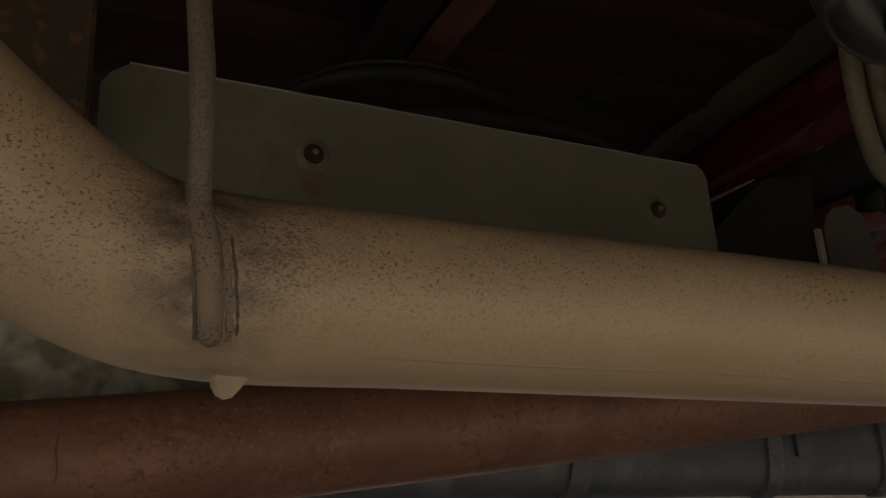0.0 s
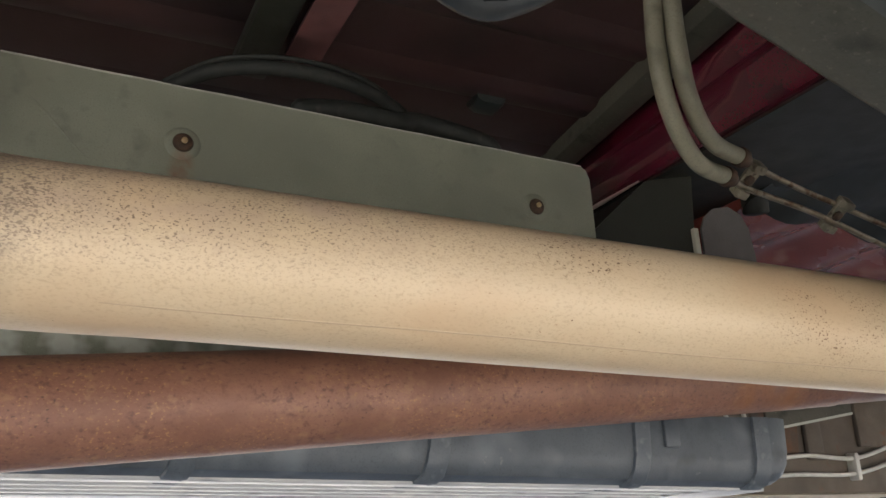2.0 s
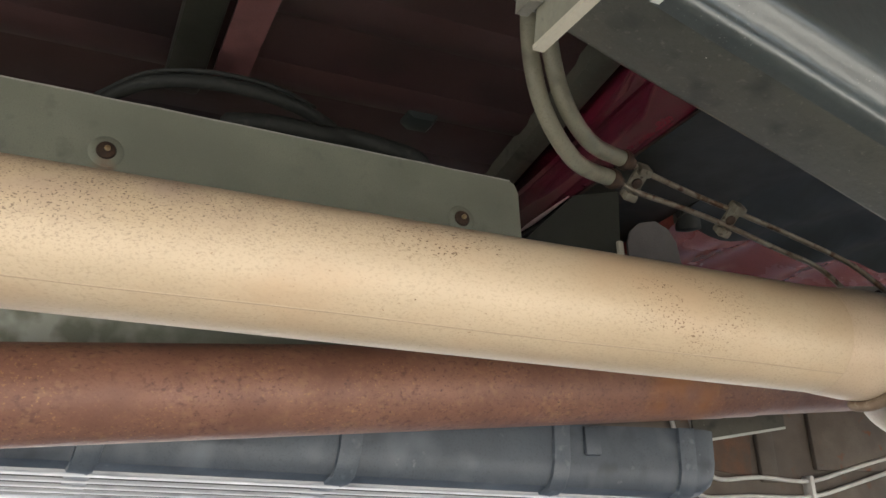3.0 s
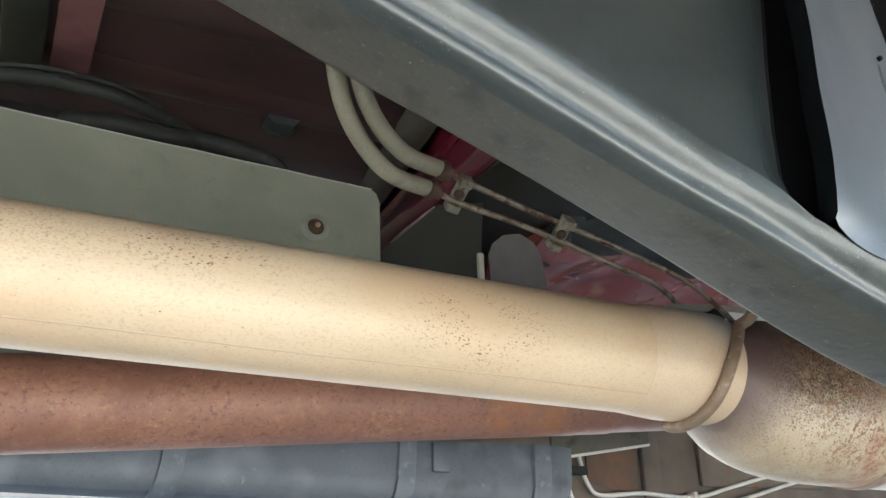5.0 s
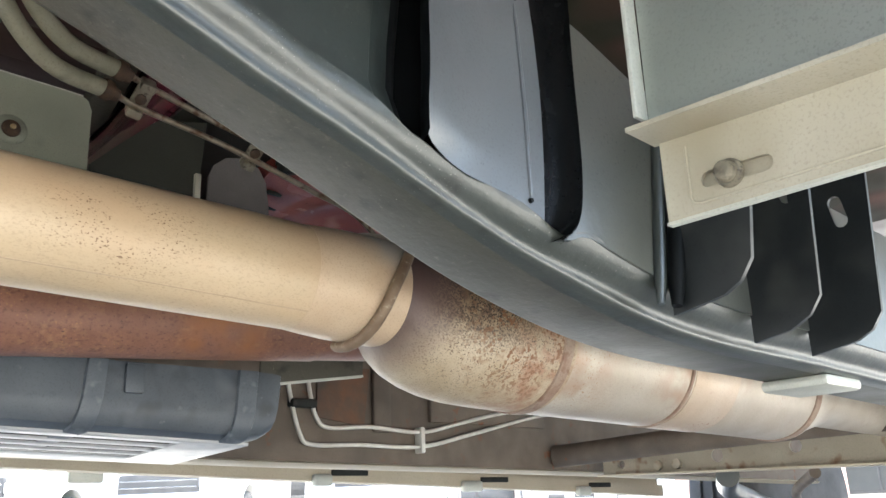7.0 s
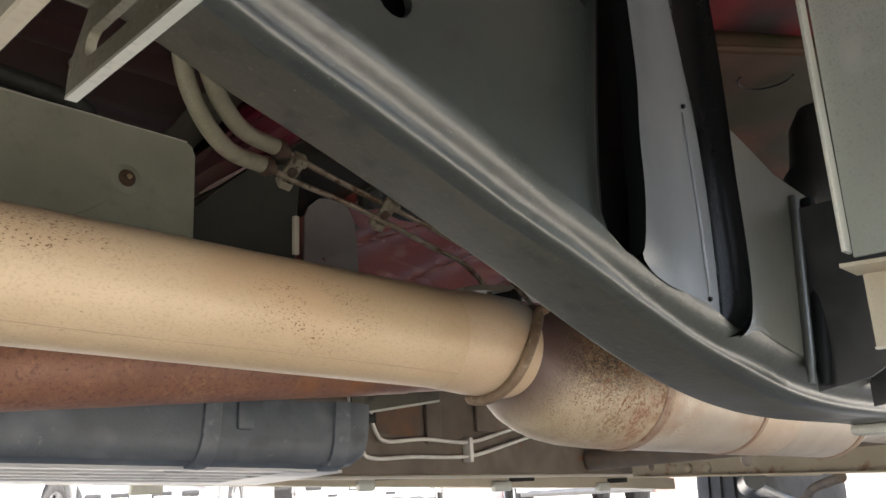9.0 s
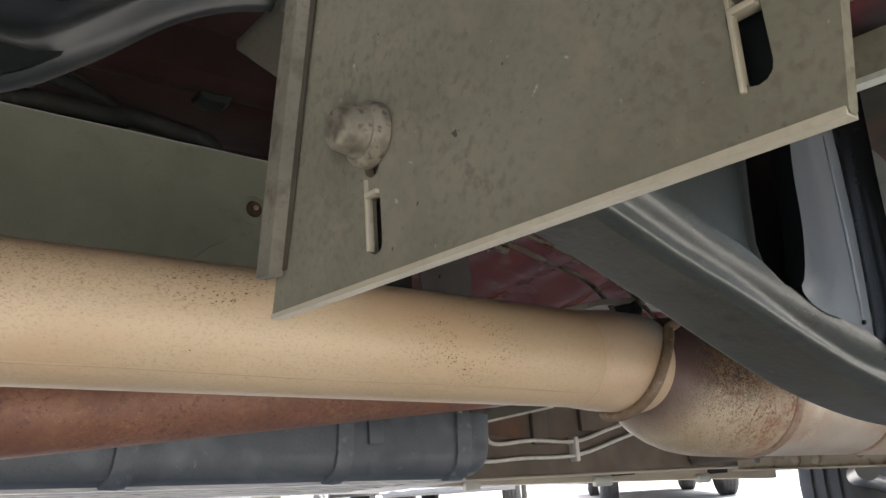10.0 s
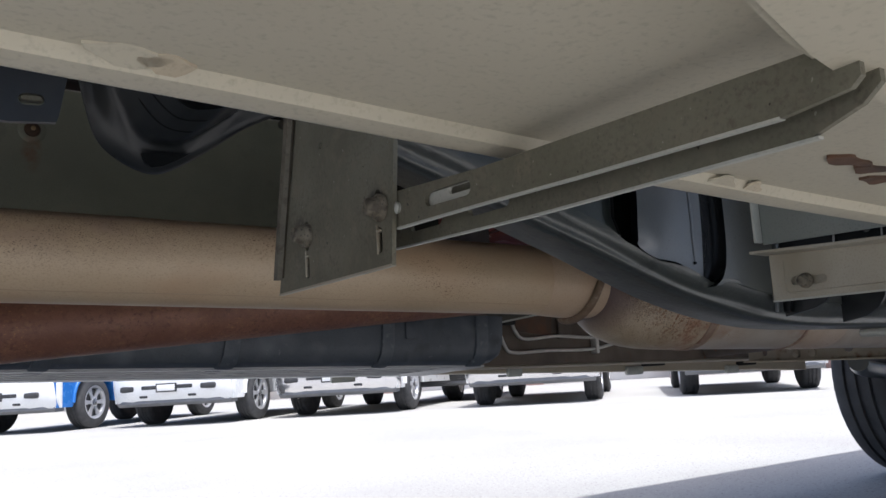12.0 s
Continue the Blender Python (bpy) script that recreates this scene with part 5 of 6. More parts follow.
def hex_bolt(parent, x, y, z, s=1.0, sides=6, label="zinc hex bolt"):
    """A bolt facing back along the vehicle, with its washer; many sides make a round head."""
    bm = bmesh.new()
    lathe(bm, (x - 0.0095 * s, y, z), (x, y, z), [(0.0004 * s, 0.0006 * s), (0, 0.0032 * s), (0.0003 * s, 0.0040 * s), (0.0012 * s, 0.0046 * s), (0.006 * s, 0.0055 * s), (0.0068 * s, 0.0058 * s)], sides)
    b = part("bolt", bm, BOLT, parent, label)
    bm = bmesh.new()
    lathe(bm, (x - 0.0034 * s, y, z), (x, y, z), [(0, 0.006 * s), (0.0012 * s, 0.0072 * s), (0.0034 * s, 0.0074 * s)], 20)
    part("washer", bm, BOLT, b)


# the step bracket that the camera passes: a plate with a slotted channel bolted across its foot
br = thing("step_bracket", (0.335, 0.033, 0.565), "dusty galvanised step bracket with a bolted slotted channel", "bracket", "step brackets")


def plate_x(y):
    return 0.335 + (0.033 - y) * 0.054


def inner_edge(z):
    return 0.033 - 0.262 * (z - 0.564)


def outer_edge(z):
    return -0.115 - 0.12 * (z - 0.564)


bm = bmesh.new()
sheet(bm, [(0.033, 0.5642), (-0.115, 0.564), (outer_edge(0.64), 0.64), (outer_edge(0.82), 0.82), (inner_edge(0.82), 0.82)], [slot(-0.0125, 0.5775, 0.0152, 0.0050, 90), slot(-0.0125, 0.5975, 0.0190, 0.0056, 90), slot(-0.1036, 0.5800, 0.0150, 0.0056, 88), slot(-0.1035, 0.5995, 0.0190, 0.0056, 90), circle(-0.036, 0.652, 0.0022, 8), circle(0.004, 0.665, 0.0016, 8)],
      lambda u, v, w: (plate_x(u) + w, u, v), 0.0026)
bmesh.ops.bevel(bm, geom=[e for e in bm.edges if len(e.link_faces) == 2 and e.calc_face_angle(0) > 1.0 and e.calc_length() > 0.1], offset=0.0005, segments=1, affect="EDGES")
plate = part("plate", bm, GALV, br)
bm = bmesh.new()
loft(bm, [[(plate_x(0.03) - d, inner_edge(z) + 0.0035, z + q), (plate_x(0.03) - 0.0003, inner_edge(z) + 0.0035, z + q), (plate_x(0.03) - 0.0003, inner_edge(z) - 0.0045, z), (plate_x(0.03) - d, inner_edge(z) - 0.0035, z)] for z, d, q in ((0.5735, 0.0038, 0.001), (0.62, 0.004, 0), (0.66, 0.0036, 0), (0.70, 0.004, 0), (0.82, 0.004, 0))])
bmesh.ops.bevel(bm, geom=[e for e in bm.edges if len(e.link_faces) == 2 and e.calc_face_angle(0) > 1.0 and e.calc_length() > 0.02], offset=0.0009, segments=2, affect="EDGES")
part("hem", bm, HEM, br, "folded hem along the plate's edge")
bm = bmesh.new()
loft(bm, [[(plate_x(y) - 0.0003, y, 0.5636), (plate_x(y) + 0.0029, y, 0.5636), (plate_x(y) + 0.0029, y, 0.5647), (plate_x(y) - 0.0003, y, 0.5649)] for y in (0.0325, 0.0, -0.04, -0.08, -0.1148)])
part("bare_edge", bm, GALV_WARM, br, "bare pale cut edge")
# dark strip painting the shaded gap between hem and plate
bm = bmesh.new()
loft(bm, [[(plate_x(0.03) - 0.0009, inner_edge(z) - 0.0040, z), (plate_x(0.03) - 0.0001, inner_edge(z) - 0.0040, z), (plate_x(0.03) + 0.0003, inner_edge(z) - 0.0055 - q, z), (plate_x(0.03) + 0.0001, inner_edge(z) - 0.0055 - q, z)] for z, q in ((0.575, 0), (0.60, 0.0003), (0.62, -0.0002), (0.65, 0.0004), (0.69, 0), (0.74, 0.0003), (0.82, 0))])
part("gap_line", bm, GAP_SHADE, br, "dark line for the shade in the hem's gap")
hex_bolt(br, plate_x(-0.0125), -0.0130, 0.5980, 1.08, 20, "dirty round-headed bolt")
hex_bolt(br, plate_x(-0.1060), -0.1065, 0.5978, 1.08, 20, "dirty round-headed bolt")
for yy, zz in ((-0.0125, 0.5835), (-0.1036, 0.5845)):
    bm = bmesh.new()
    box(bm, plate_x(yy) - 0.001, plate_x(yy) + 0.0022, yy - 0.0024, yy + 0.0024, zz, zz + 0.0012, 0.0003)
    part("slot_bridge", bm, GALV_WARM, br)
    bm = bmesh.new()
    box(bm, plate_x(yy) - 0.0009, plate_x(yy) + 0.001, yy + 0.0016, yy + 0.0025, zz - 0.0125, zz + 0.0045, 0.0003)
    part("slot_lip", bm, GALV_WARM, br)
    # added plate that paints the dark of the open slot
    bm = bmesh.new()
    box(bm, plate_x(yy) + 0.0032, plate_x(yy) + 0.0052, yy - 0.007, yy + 0.006, 0.5655, zz + 0.003, 0.0005)
    part("slot_shade", bm, SHADE_BLACK, br, "added black plate behind the slot, for its shade")


def near_bottom(y):
    return lerp([(-0.42, 0.5735), (-0.35, 0.5785), (-0.28, 0.5797), (-0.19, 0.5826), (-0.118, 0.5842), (0.03, 0.589)], y)


def far_bottom(y):
    return lerp([(-0.42, 0.571), (-0.355, 0.572), (-0.227, 0.5745), (-0.176, 0.5765), (-0.07, 0.581), (0.03, 0.586)], y)


def bar_top(y):
    return lerp([(-0.42, 0.596), (-0.358, 0.5965), (-0.196, 0.600), (-0.118, 0.605), (0.03, 0.609)], y)


ys = [0.015, -0.05, -0.118, -0.19, -0.28, -0.35]
bm = bmesh.new()
sheet(bm, [(0.022, 0.600), (0.021, 0.594), (0.017, 0.590)] + [(y, near_bottom(y)) for y in ys[1:]] + [(-0.374, 0.581), (-0.3775, 0.584), (-0.3775, 0.5962)] + [(y, bar_top(y)) for y in reversed(ys)],
      [slot(-0.165, 0.5935, 0.040, 0.0075, 2), slot(-0.035, 0.596, 0.034, 0.0075, 3)], lambda u, v, w: (plate_x(u) + 0.0034 + w, u, v), 0.0026)
bar = part("channel_side", bm, GALV, br, "slotted side of the channel")
bm = bmesh.new()
sheet(bm, [(0.0285, far_bottom(0.028)), (0.0275, 0.5945), (0.021, 0.6015), (0.015, 0.6075)] + [(y, bar_top(y)) for y in ys[1:]] + [(-0.3775, 0.5962), (-0.3775, 0.5835), (-0.371, 0.5785)] + [(y, far_bottom(y)) for y in reversed(ys)],
      [slot(-0.107, 0.5912, 0.036, 0.0078, 2), slot(-0.1695, 0.5884, 0.037, 0.0078, 2), slot(0.000, 0.5945, 0.034, 0.0072, 3)], lambda u, v, w: (0.3710 + w, u, v), 0.0026)
far_side = part("channel_side", bm, GALV, br, "slotted side of the channel")
bm = bmesh.new()
loft(bm, [[(plate_x(y) + 0.0055, y, bar_top(y) - 0.0026), (0.3715, y, bar_top(y) - 0.0026), (0.3715, y, bar_top(y)), (plate_x(y) + 0.0055, y, bar_top(y))] for y in [0.017] + ys[1:] + [-0.376]])
part("channel_web", bm, GALV, br)
for side, x_of, z_of, y0, y1 in ((bar, lambda y: plate_x(y) + 0.0034, near_bottom, -0.116, -0.35), (far_side, lambda y: 0.3710, far_bottom, 0.028, -0.355)):
    bm = bmesh.new()
    loft(bm, [[(x_of(y) - 0.0002, y, z_of(y) - 0.0004), (x_of(y) + 0.0028, y, z_of(y) - 0.0004), (x_of(y) + 0.0028, y, z_of(y) + 0.0006), (x_of(y) - 0.0002, y, z_of(y) + 0.0006)] for y in (y0, y0 * 0.7 + y1 * 0.3, y0 * 0.4 + y1 * 0.6, y1)])
    part("bare_edge", bm, GALV_LIGHT, side, "bare bright cut edge")
bm = bmesh.new()
sheet(bm, [(-0.136, 0.586), (-0.136, 0.6005), (-0.196, 0.5985), (-0.196, 0.584)], [slot(-0.1735, 0.5950, 0.021, 0.0040, 2)], lambda u, v, w: (plate_x(u) + 0.0062 + w, u, v), 0.0015)
part("backing_strip", bm, GALV_LIGHT, bar, "pale strip behind the slot")
bm = bmesh.new()
lathe(bm, (plate_x(-0.1) + 0.002, -0.1185, 0.5955), (plate_x(-0.1) + 0.012, -0.1185, 0.5955), [(0, 0.002), (0.001, 0.0034), (0.008, 0.0034), (0.009, 0.002)], 12)
part("spacer", bm, GALV_LIGHT, br, "pale spacer beside the plate")

# the next bracket along the vehicle
br2 = thing("step_bracket", (0.826, 0.006, 0.56), "pale galvanised step bracket with a bolted slotted angle bar", "bracket", "step brackets")
bm = bmesh.new()
sheet(bm, [(0.006, 0.611), (-0.17, 0.606), (-0.17, 0.86), (0.004, 0.86)], [], lambda u, v, w: (0.826 + w, u, v), 0.003)
part("plate", bm, GALV_PALE, br2)
bm = bmesh.new()
box(bm, 0.816, 0.8265, 0.0062, 0.0092, 0.613, 0.86, 0.001)
part("flange", bm, GALV_LIGHT, br2)
bm = bmesh.new()
sheet(bm, [(0.004, 0.5555), (-0.40, 0.549), (-0.40, 0.582), (-0.08, 0.597), (0.004, 0.6025)], [slot(-0.036, 0.5715, 0.038, 0.0085, 3)], lambda u, v, w: (0.830 + w, u, v), 0.0025)
bar2 = part("angle_bar", bm, GALV_WARM, br2, "slotted angle bar")
bm = bmesh.new()
loft(bm, [[(0.806, y, z), (0.832, y, z - 0.001), (0.832, y, z + 0.0015), (0.806, y, z + 0.0025)] for y, z in ((0.008, 0.6015), (-0.08, 0.5965), (-0.40, 0.5815))])
part("top_leg", bm, GALV_WARM, bar2)
bm = bmesh.new()
loft(bm, [[(0.829, y, z), (0.834, y, z), (0.834, y, z + 0.0015), (0.829, y, z + 0.0015)] for y, z in ((0.0045, 0.5545), (-0.40, 0.548))])
part("bar_edge", bm, GALV_LIGHT, bar2, "bare bright edge")
bm = bmesh.new()
tube(bm, [(0.8300, -0.0105, 0.5935), (0.8300, -0.0105, 0.5650), (0.8300, -0.012, 0.5625), (0.8300, -0.016, 0.5612), (0.8300, -0.20, 0.5585), (0.8300, -0.395, 0.5555)], 0.0009, 8)
part("pressed_border", bm, GALV_WARM, bar2)
bm = bmesh.new()
box(bm, 0.8335, 0.8355, -0.062, -0.008, 0.562, 0.581, 0.0005)
part("backing_strip", bm, GALV_WARM, bar2)
hex_bolt(br2, 0.830, -0.033, 0.5712, 1.0, 20, "pale flanged bolt")

# ---- far side of the frame ----
far_rail = thing("far_frame_rail", (1.5, 1.16, 0.6), "brown dusty frame rail on the far side with rust patches", "frame rail")
ZF = [(-1.2, 0.605), (0.24, 0.5500), (0.76, 0.5270), (1.3, 0.5140), (2.2, 0.4985), (3.4, 0.47)]
bm = bmesh.new()
loft(bm, [[(x, 1.13, lerp(ZF, x) + 0.004), (x, 1.134, lerp(ZF, x)), (x, 1.20, lerp(ZF, x)), (x, 1.20, lerp(ZF, x) + 0.24), (x, 1.13, lerp(ZF, x) + 0.24)] for x in (-1.2, 0.24, 0.76, 1.3, 1.7, 2.2, 3.4)])
part("web", bm, FRAME_DUST, far_rail)
bm = bmesh.new()
sheet(bm, [(1.36, 0.60), (1.47, 0.585), (1.485, 0.70), (1.36, 0.70)], [], lambda u, v, w: (u, 1.126 + w, v), 0.005)
part("rust_plate", bm, FRAME_RUST, far_rail, "rust-streaked patch plate")
bm = bmesh.new()
box(bm, 1.49, 1.535, 1.118, 1.131, 0.575, 0.78, 0.006)
part("gusset", bm, FRAME_DUST, far_rail)
bm = bmesh.new()
box(bm, 1.64, 2.0, 1.119, 1.131, 0.60, 0.73, 0.004)
part("side_plate", bm, FRAME_DUST, far_rail)
bm = bmesh.new()
loft(bm, [[(x, 1.124, lerp(ZF, x) + 0.001), (x, 1.134, lerp(ZF, x) - 0.003), (x, 1.20, lerp(ZF, x) - 0.003), (x, 1.20, lerp(ZF, x) + 0.0005), (x, 1.128, lerp(ZF, x) + 0.004)] for x in (-1.2, 0.24, 0.76, 1.3, 1.75, 2.2, 3.4)])
part("flange", bm, SILL, far_rail, "paler bottom flange")
brake = thing("brake_lines", (1.5, 1.12, 0.58), "pair of pale brake lines clipped along the far rail", "brake line")
for pts in ([(1.285, 1.12, 0.70), (1.297, 1.12, 0.635), (1.318, 1.118, 0.565), (1.345, 1.116, 0.547), (1.45, 1.116, 0.549), (1.606, 1.116, 0.549), (1.75, 1.116, 0.578), (1.96, 1.116, 0.625), (2.1, 1.116, 0.645)],
            [(1.330, 1.12, 0.70), (1.340, 1.12, 0.642), (1.354, 1.118, 0.596), (1.382, 1.116, 0.579), (1.48, 1.116, 0.584), (1.607, 1.116, 0.578), (1.72, 1.116, 0.601), (1.85, 1.116, 0.628), (2.1, 1.116, 0.668)]):
    bm = bmesh.new()
    tube(bm, spline(pts, 6), 0.0042, 10)
    part("line", bm, LIGHT_LINE, brake)
bm = bmesh.new()
box(bm, 1.602, 1.613, 1.107, 1.131, 0.536, 0.588, 0.003)
part("line_clamp", bm, LIGHT_LINE, brake, "pale plastic clamp")
bm = bmesh.new()
box(bm, 1.296, 1.350, 1.108, 1.131, 0.614, 0.630, 0.004)
part("line_clamp", bm, RUBBER, brake, "dark rubber clamp")
cross = thing("crossmember", (2.2, 0.6, 0.52), "dusty pale steel crossmember with round holes", "crossmember")
bm = bmesh.new()
sheet(bm, [(1.09, 0.492), (0.0, 0.470), (0.0, 0.555), (0.70, 0.54), (1.09, 0.5285)], [circle(0.779, 0.5165, 0.015), circle(1.035, 0.513, 0.010, 10), circle(0.60, 0.523, 0.014), circle(0.40, 0.525, 0.016)], lambda u, v, w: (2.17 + w, u, v), 0.006)
part("web", bm, MOUNT, cross)
bm = bmesh.new()
loft(bm, [[(2.145, y, z), (2.24, y, z), (2.24, y, z + 0.004), (2.145, y, z + 0.004)] for y, z in ((1.09, 0.488), (0.0, 0.466))])
part("lower_lip", bm, SILL, cross)
for yy in (0.93, 0.88):
    bm = bmesh.new()
    lathe(bm, (2.160, yy, 0.505), (2.171, yy, 0.505), [(0, 0.006), (0.002, 0.011), (0.011, 0.012)], 14)
    part("weld_nut", bm, MOUNT, cross)
bm = bmesh.new()
tube(bm, [(2.04, 1.13, 0.537), (2.05, 1.10, 0.537), (2.06, 0.85, 0.546), (2.07, 0.6, 0.552), (2.09, 0.3, 0.556)], 0.026, 20)
single("torsion_tube", bm, FRAME_DUST, "dusty brown steel tube in front of the crossmember", "steel tube")
arm = thing("control_arm", (2.8, 1.2, 0.44), "dusty lower control arm beside the front wheel", "control arm")
bm = bmesh.new()
tube(bm, spline([(2.24, 0.80, 0.475), (2.55, 0.98, 0.452), (2.9, 1.12, 0.43), (3.25, 1.24, 0.40), (3.5, 1.30, 0.37)], 6), 0.026, 14)
part("arm", bm, BLACK, arm)
bm = bmesh.new()
tube(bm, spline([(2.24, 0.60, 0.47), (2.6, 0.82, 0.44), (3.0, 1.02, 0.405), (3.45, 1.27, 0.36)], 6), 0.012, 10)
part("tie_rod", bm, FRAME_DUST, arm)
for dx in (0.0, 0.05):
    bm = bmesh.new()
    lathe(bm, (2.36 + dx, 0.90, 0.452), (2.36 + dx, 0.90, 0.49), [(0, 0.006), (0.004, 0.012), (0.03, 0.012)], 8)
    part("nut", bm, BOLT, arm)
post = thing("far_step_bracket", (1.09, 1.56, 0.5), "pale step bracket hanging from the far sill", "bracket")
bm = bmesh.new()
box(bm, 1.055, 1.125, 1.54, 1.556, 0.500, 0.56, 0.004)
part("plate", bm, GALV_LIGHT, post)
bm = bmesh.new()
box(bm, 0.52, 1.0545, 1.552, 1.60, 0.534, 0.557, 0.004)
part("bar", bm, MOUNT, post)


# ---- wheels and the parked trucks ----
def wheel(parent, m, r=0.41, w=0.27, rim_mat=None):
    """A wheel whose axle is the local x axis, outer side at +x."""
    def ring(prof, n, name, mat, par):
        bm = bmesh.new()
        loft(bm, [[m @ Vector((h, q * math.cos(t), q * math.sin(t))) for i in range(n) for t in (2 * math.pi * i / n,)] for h, q in prof])
        return part(name, bm, mat, par, local=True)
    t = ring([(-w / 2, r * 0.62), (-w / 2, r * 0.86), (-w * 0.42, r * 0.97), (-w * 0.36, r), (-w * 0.22, r), (-w * 0.21, r * 0.975), (-w * 0.17, r * 0.975), (-w * 0.16, r), (-w * 0.04, r), (-w * 0.03, r * 0.975), (w * 0.03, r * 0.975), (w * 0.04, r),
              (w * 0.16, r), (w * 0.17, r * 0.975), (w * 0.21, r * 0.975), (w * 0.22, r), (w * 0.36, r), (w * 0.42, r * 0.97), (w / 2, r * 0.86), (w / 2, r * 0.64), (w * 0.3, r * 0.62)], 48, "tyre", TYRE, parent)
    rm = ring([(-w * 0.4, r * 0.60), (w * 0.44, r * 0.60), (w * 0.47, r * 0.645), (w * 0.5, r * 0.64), (w * 0.46, r * 0.56), (w * 0.2, r * 0.52)], 32, "rim", rim_mat or RIM, parent)
    for k in range(6):
        a = 2 * math.pi * k / 6
        bm = bmesh.new()
        mm = m @ Matrix.Rotation(a, 4, "X")
        loft(bm, [[mm @ Vector(p) for p in ((w * 0.34, q, -s), (w * 0.45 - dip, q, -s), (w * 0.45 - dip, q, s), (w * 0.34, q, s))] for q, s, dip in ((0.03, 0.035, 0.0), (r * 0.3, 0.025, 0.01), (r * 0.58, 0.045, 0.0))])
        part("spoke", bm, rim_mat or RIM, rm, local=True)
    ring([(-w * 0.36, r * 0.59), (-w * 0.37, r * 0.3), (-w * 0.42, r * 0.28), (-w * 0.42, 0.02)], 24, "brake_backing", TRIM, rm)
    ring([(w * 0.3, 0.06), (w * 0.46, 0.06), (w * 0.49, 0.045), (w * 0.49, 0.01)], 16, "hub_cap", CHROME, rm)
    return t


front = thing("front_wheel", (3.63, 1.42, 0.0), "black tyre of the vehicle's far front wheel on asphalt", "wheel")
wheel(front, Matrix.Translation((0, 0, 0.41)) @ Matrix.Rotation(radians(90), 4, "Z"), 0.41, 0.27)


def truck(paint, bumper, label, chrome_grille=True):
    """A parked pickup, nose towards its local -y, 2.0 m wide and 5.7 m long."""
    e = thing("pickup_truck", (0, 0, 0), label, "pickup truck", "parked pickup trucks")

    def arch(cy):
        return [(cy + 0.50 * math.cos(a), 0.42 + 0.50 * math.sin(a)) for i in range(11) for a in (math.pi - math.pi * i / 10,)]
    low = [(0.10, 0.36)] + [(0.44, 0.36)] + arch(0.98)[0:] + [(3.95, 0.40)] + arch(4.55) + [(5.65, 0.55), (5.7, 0.62), (5.7, 1.20), (5.62, 1.26), (0.95, 1.22), (0.25, 1.14), (0.06, 1.02), (0.03, 0.80), (0.06, 0.55)]
    bm = bmesh.new()
    sheet(bm, low, [], lambda u, v, w: (w - 0.98, u, v), 1.96)
    part("body", bm, paint, e, local=True)
    bm = bmesh.new()
    loft(bm, [[(-0.92, 1.55, 1.20), (0.92, 1.55, 1.20), (0.92, 4.0, 1.24), (-0.92, 4.0, 1.24)], [(-0.78, 2.25, 1.86), (0.78, 2.25, 1.86), (0.80, 3.7, 1.88), (-0.80, 3.7, 1.88)]])
    cab = part("cab", bm, paint, e, local=True)
    bm = bmesh.new()
    loft(bm, [[(-0.82, 1.60, 1.26), (0.82, 1.60, 1.26), (0.82, 1.63, 1.26), (-0.82, 1.63, 1.26)], [(-0.72, 2.18, 1.82), (0.72, 2.18, 1.82), (0.72, 2.22, 1.82), (-0.72, 2.22, 1.82)]])
    part("windscreen", bm, GLASS_DARK, cab, local=True)
    for s in (-1, 1):
        bm = bmesh.new()
        loft(bm, [[(s * 0.905, 1.95, 1.30), (s * 0.925, 1.95, 1.30), (s * 0.925, 3.8, 1.30), (s * 0.905, 3.8, 1.30)], [(s * 0.79, 2.4, 1.78), (s * 0.82, 2.4, 1.78), (s * 0.82, 3.6, 1.78), (s * 0.79, 3.6, 1.78)]])
        part("side_window", bm, GLASS_DARK, cab, local=True)
        bm = bmesh.new()
        box(bm, s * 0.74 - 0.20, s * 0.74 + 0.20, -0.005, 0.20, 0.84, 1.0, 0.04)
        part("headlight", bm, LAMP, e, local=True)
        bm = bmesh.new()
        box(bm, s * 0.66 - 0.12, s * 0.66 + 0.12, -0.105, 0.02, 0.52, 0.61, 0.03)
        part("fog_lamp", bm, TRIM, e, local=True)
        bm = bmesh.new()
        box(bm, s * 0.40 - 0.07, s * 0.40 + 0.07, -0.075, 0.05, 0.425, 0.465, 0.015)
        part("tow_slot", bm, TRIM, e, local=True)
        bm = bmesh.new()
        tube(bm, [(s * 0.985, 0.98 + 0.52 * math.cos(a), 0.42 + 0.52 * math.sin(a)) for i in range(13) for a in (math.pi * i / 12,)], 0.028, 8)
        part("wheel_lip", bm, paint, e, local=True)
        for cy in (0.98, 4.55):
            wheel(e, Matrix.Translation((s * 0.86, cy, 0.41)) @ Matrix.Rotation(0 if s > 0 else math.pi, 4, "Z"), 0.41, 0.27)
    bm = bmesh.new()
    loft(bm, [[(x, 0.18, 0.37), (x, y0 + 0.05, 0.36), (x, y0, 0.43), (x, y0 - 0.03, 0.52), (x, y0 - 0.03, 0.72), (x, y0, 0.80), (x, 0.18, 0.80)] for x, y0 in ((-1.0, 0.12), (-0.9, 0.0), (-0.6, -0.06), (0.6, -0.06), (0.9, 0.0), (1.0, 0.12))])
    bp = part("front_bumper", bm, bumper, e, local=True)
    bm = bmesh.new()
    box(bm, -0.42, 0.42, -0.10, 0.0, 0.545, 0.605, 0.015)
    part("air_slot", bm, TRIM, bp, local=True)
    bm = bmesh.new()
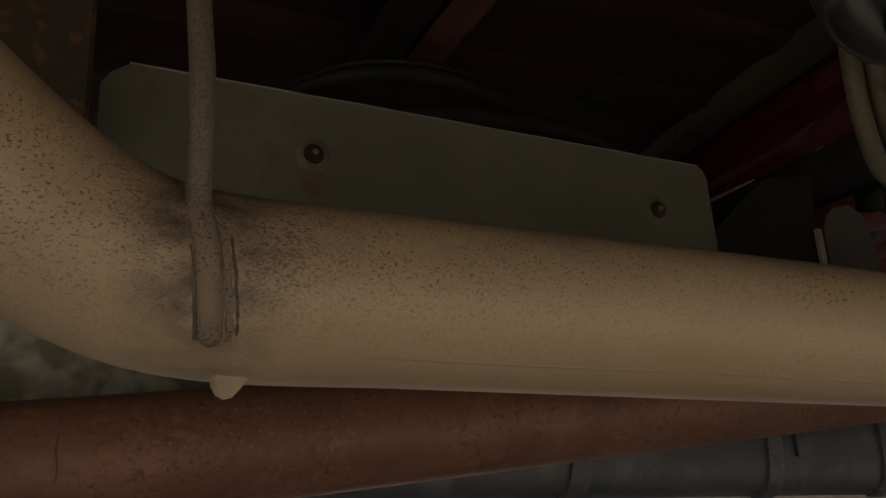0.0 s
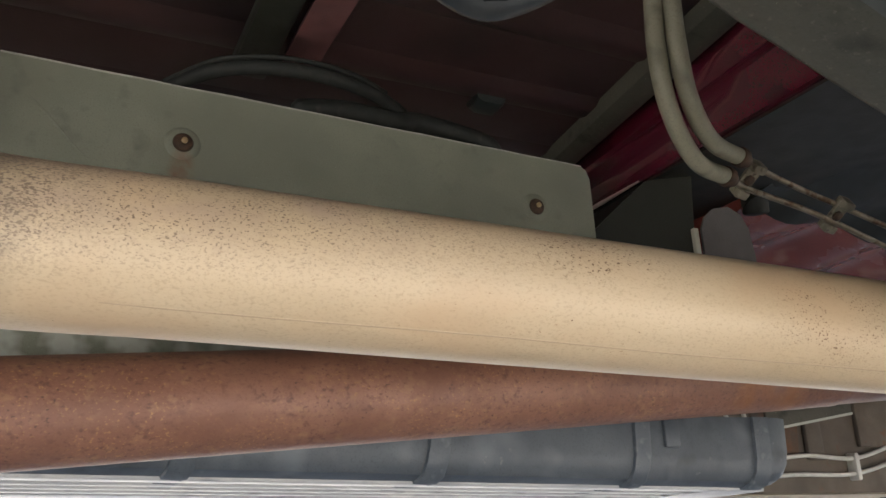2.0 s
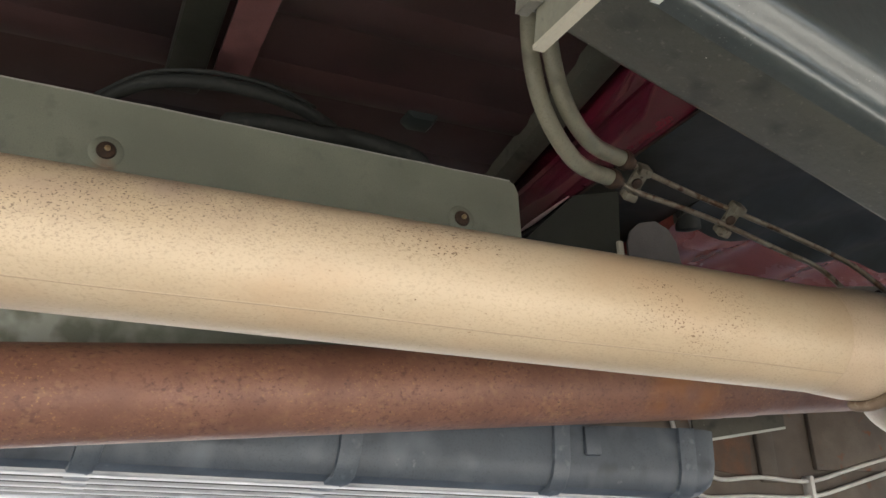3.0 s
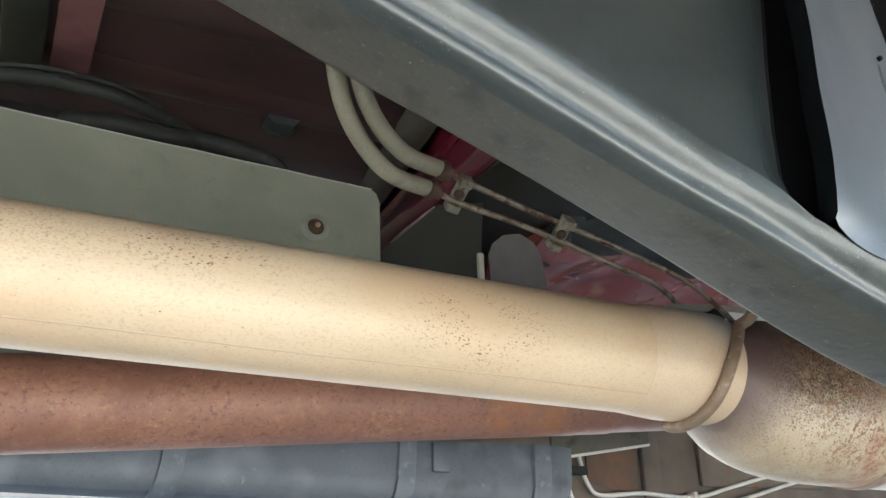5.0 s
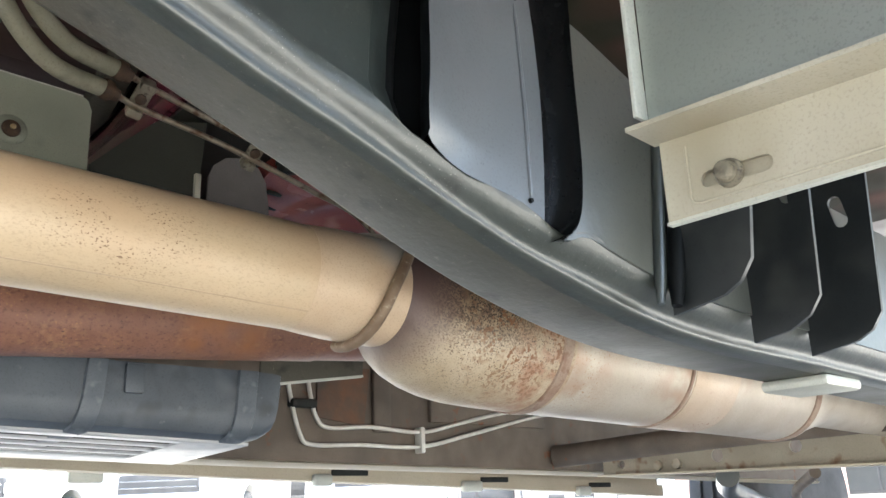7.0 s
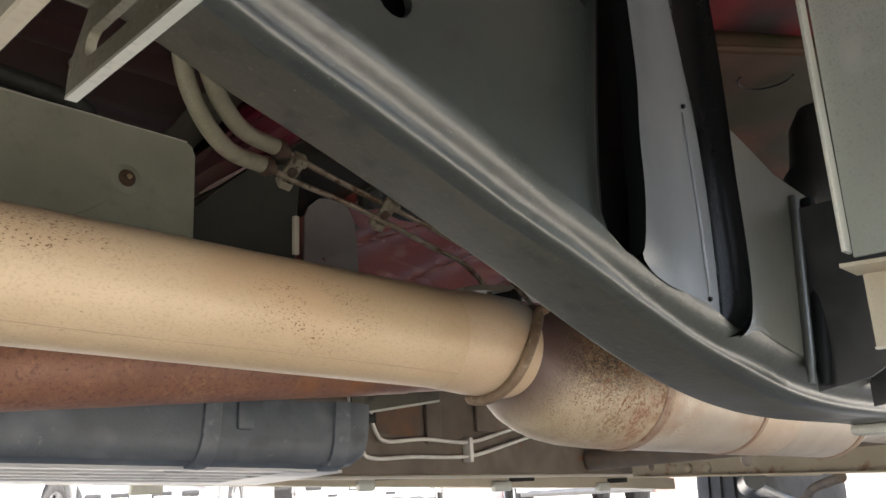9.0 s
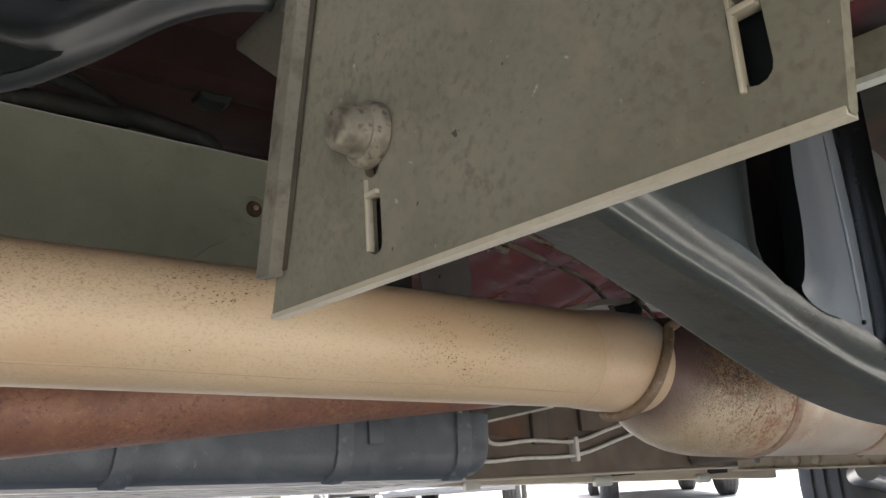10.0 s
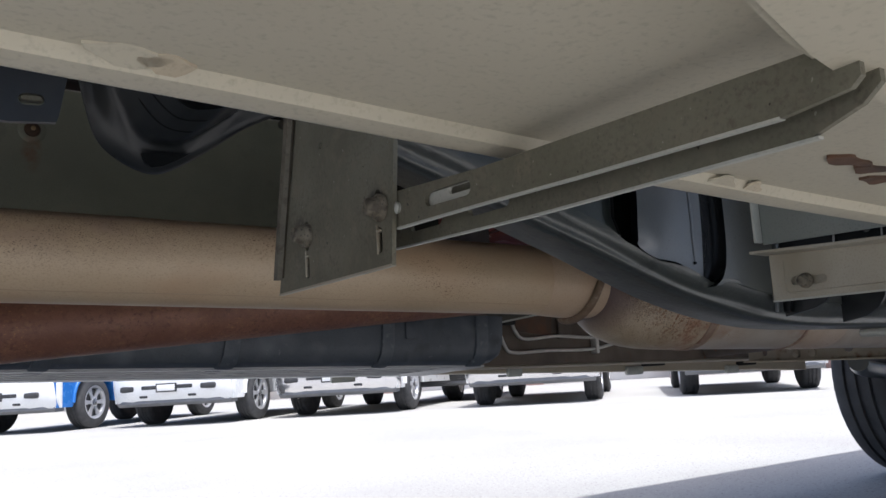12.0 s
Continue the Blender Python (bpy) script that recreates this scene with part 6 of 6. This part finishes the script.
    loft(bm, [[(x, 0.30, 0.31), (x, y0 + 0.04, 0.30), (x, y0 - 0.02, 0.345), (x, y0 - 0.012, 0.385), (x, 0.30, 0.385)] for x, y0 in ((-0.94, 0.10), (-0.80, 0.02), (-0.5, -0.02), (0.5, -0.02), (0.80, 0.02), (0.94, 0.10))])
    part("air_dam", bm, VALANCE, e, local=True)
    bm = bmesh.new()
    box(bm, -0.17, 0.17, -0.115, -0.09, 0.50, 0.63, 0.008)
    part("plate_holder", bm, TRIM, bp, local=True)
    bm = bmesh.new()
    box(bm, -0.145, 0.145, -0.121, -0.11, 0.520, 0.610, 0.003)
    part("blank_plate", bm, WHITE_PAINT, bp, local=True)
    bm = bmesh.new()
    box(bm, -0.56, 0.56, -0.03, 0.1, 0.775, 1.06, 0.02)
    g = part("grille", bm, TRIM if chrome_grille else paint, e, local=True)
    for k in range(2):
        bm = bmesh.new()
        box(bm, -0.55, 0.55, -0.03, 0.02, 0.86 + 0.09 * k, 0.90 + 0.09 * k, 0.012)
        part("grille_bar", bm, bumper, g, local=True)
    bm = bmesh.new()
    box(bm, -0.55, 0.55, 0.5, 5.4, 0.40, 0.52, 0.03)
    part("underbody", bm, TRIM, e, local=True)
    return e


PLACES = [(WHITE_PAINT, CHROME, (5.45, 11.17), "white pickup truck with a chrome bumper parked on asphalt"),
          (BLUE_PAINT, WHITE_PAINT, (1.14, 13.95), "blue pickup truck with a white bumper parked on asphalt"),
          (WHITE_PAINT, WHITE_PAINT, (3.30, 12.30), "all-white pickup truck parked on asphalt"),
          (MAROON_PAINT, TRIM, (8.6, 13.2), "maroon pickup truck parked behind the white ones"),
          (WHITE_PAINT, LAMP, (10.11, 7.22), "white pickup truck with a dull grey bumper")]
first = None
for paint, bump_mat, (tx, ty), label in PLACES:
    tr = truck(paint, bump_mat, label)
    tr.matrix_basis = pose(tx, ty, 0, 0, 0, -45)
    first = first or tr
copy_thing(first, pose(7.74, 9.31, 0, 0, 0, -45))

# ---- shop front behind the car park ----
shop = thing("shop_building", (19, 22, 0), "pale low shop building with pink stucco pillars", "building", kind="structure")
shop.matrix_basis = pose(19, 22, 0, 0, 0, -40)
bm = bmesh.new()
box(bm, -32, 32, 0, 8, 0, 4.6)
part("wall", bm, PALE_WALL, shop, local=True)
bm = bmesh.new()
box(bm, -32.4, 32.4, -1.2, 8.4, 4.6, 5.0)
part("roof", bm, STUCCO, shop, local=True)
for k in range(13):
    bm = bmesh.new()
    box(bm, -31 + 5.0 * k - 0.35, -31 + 5.0 * k + 0.35, -0.9, 0.0, 0, 4.6, 0.04)
    part("pillar", bm, STUCCO, shop, local=True)
    if k < 12:
        bm = bmesh.new()
        box(bm, -31 + 5.0 * k + 0.6, -31 + 5.0 * k + 4.4, -0.06, 0.02, 0.5, 3.2)
        w = part("window", bm, TRIM, shop, local=True)
        for j in range(3):
            bm = bmesh.new()
            box(bm, -31 + 5.0 * k + 0.7 + 1.24 * j, -31 + 5.0 * k + 1.84 + 1.24 * j, -0.08, -0.055, 0.6, 3.1)
            part("pane", bm, GLASS_DARK, w, local=True)
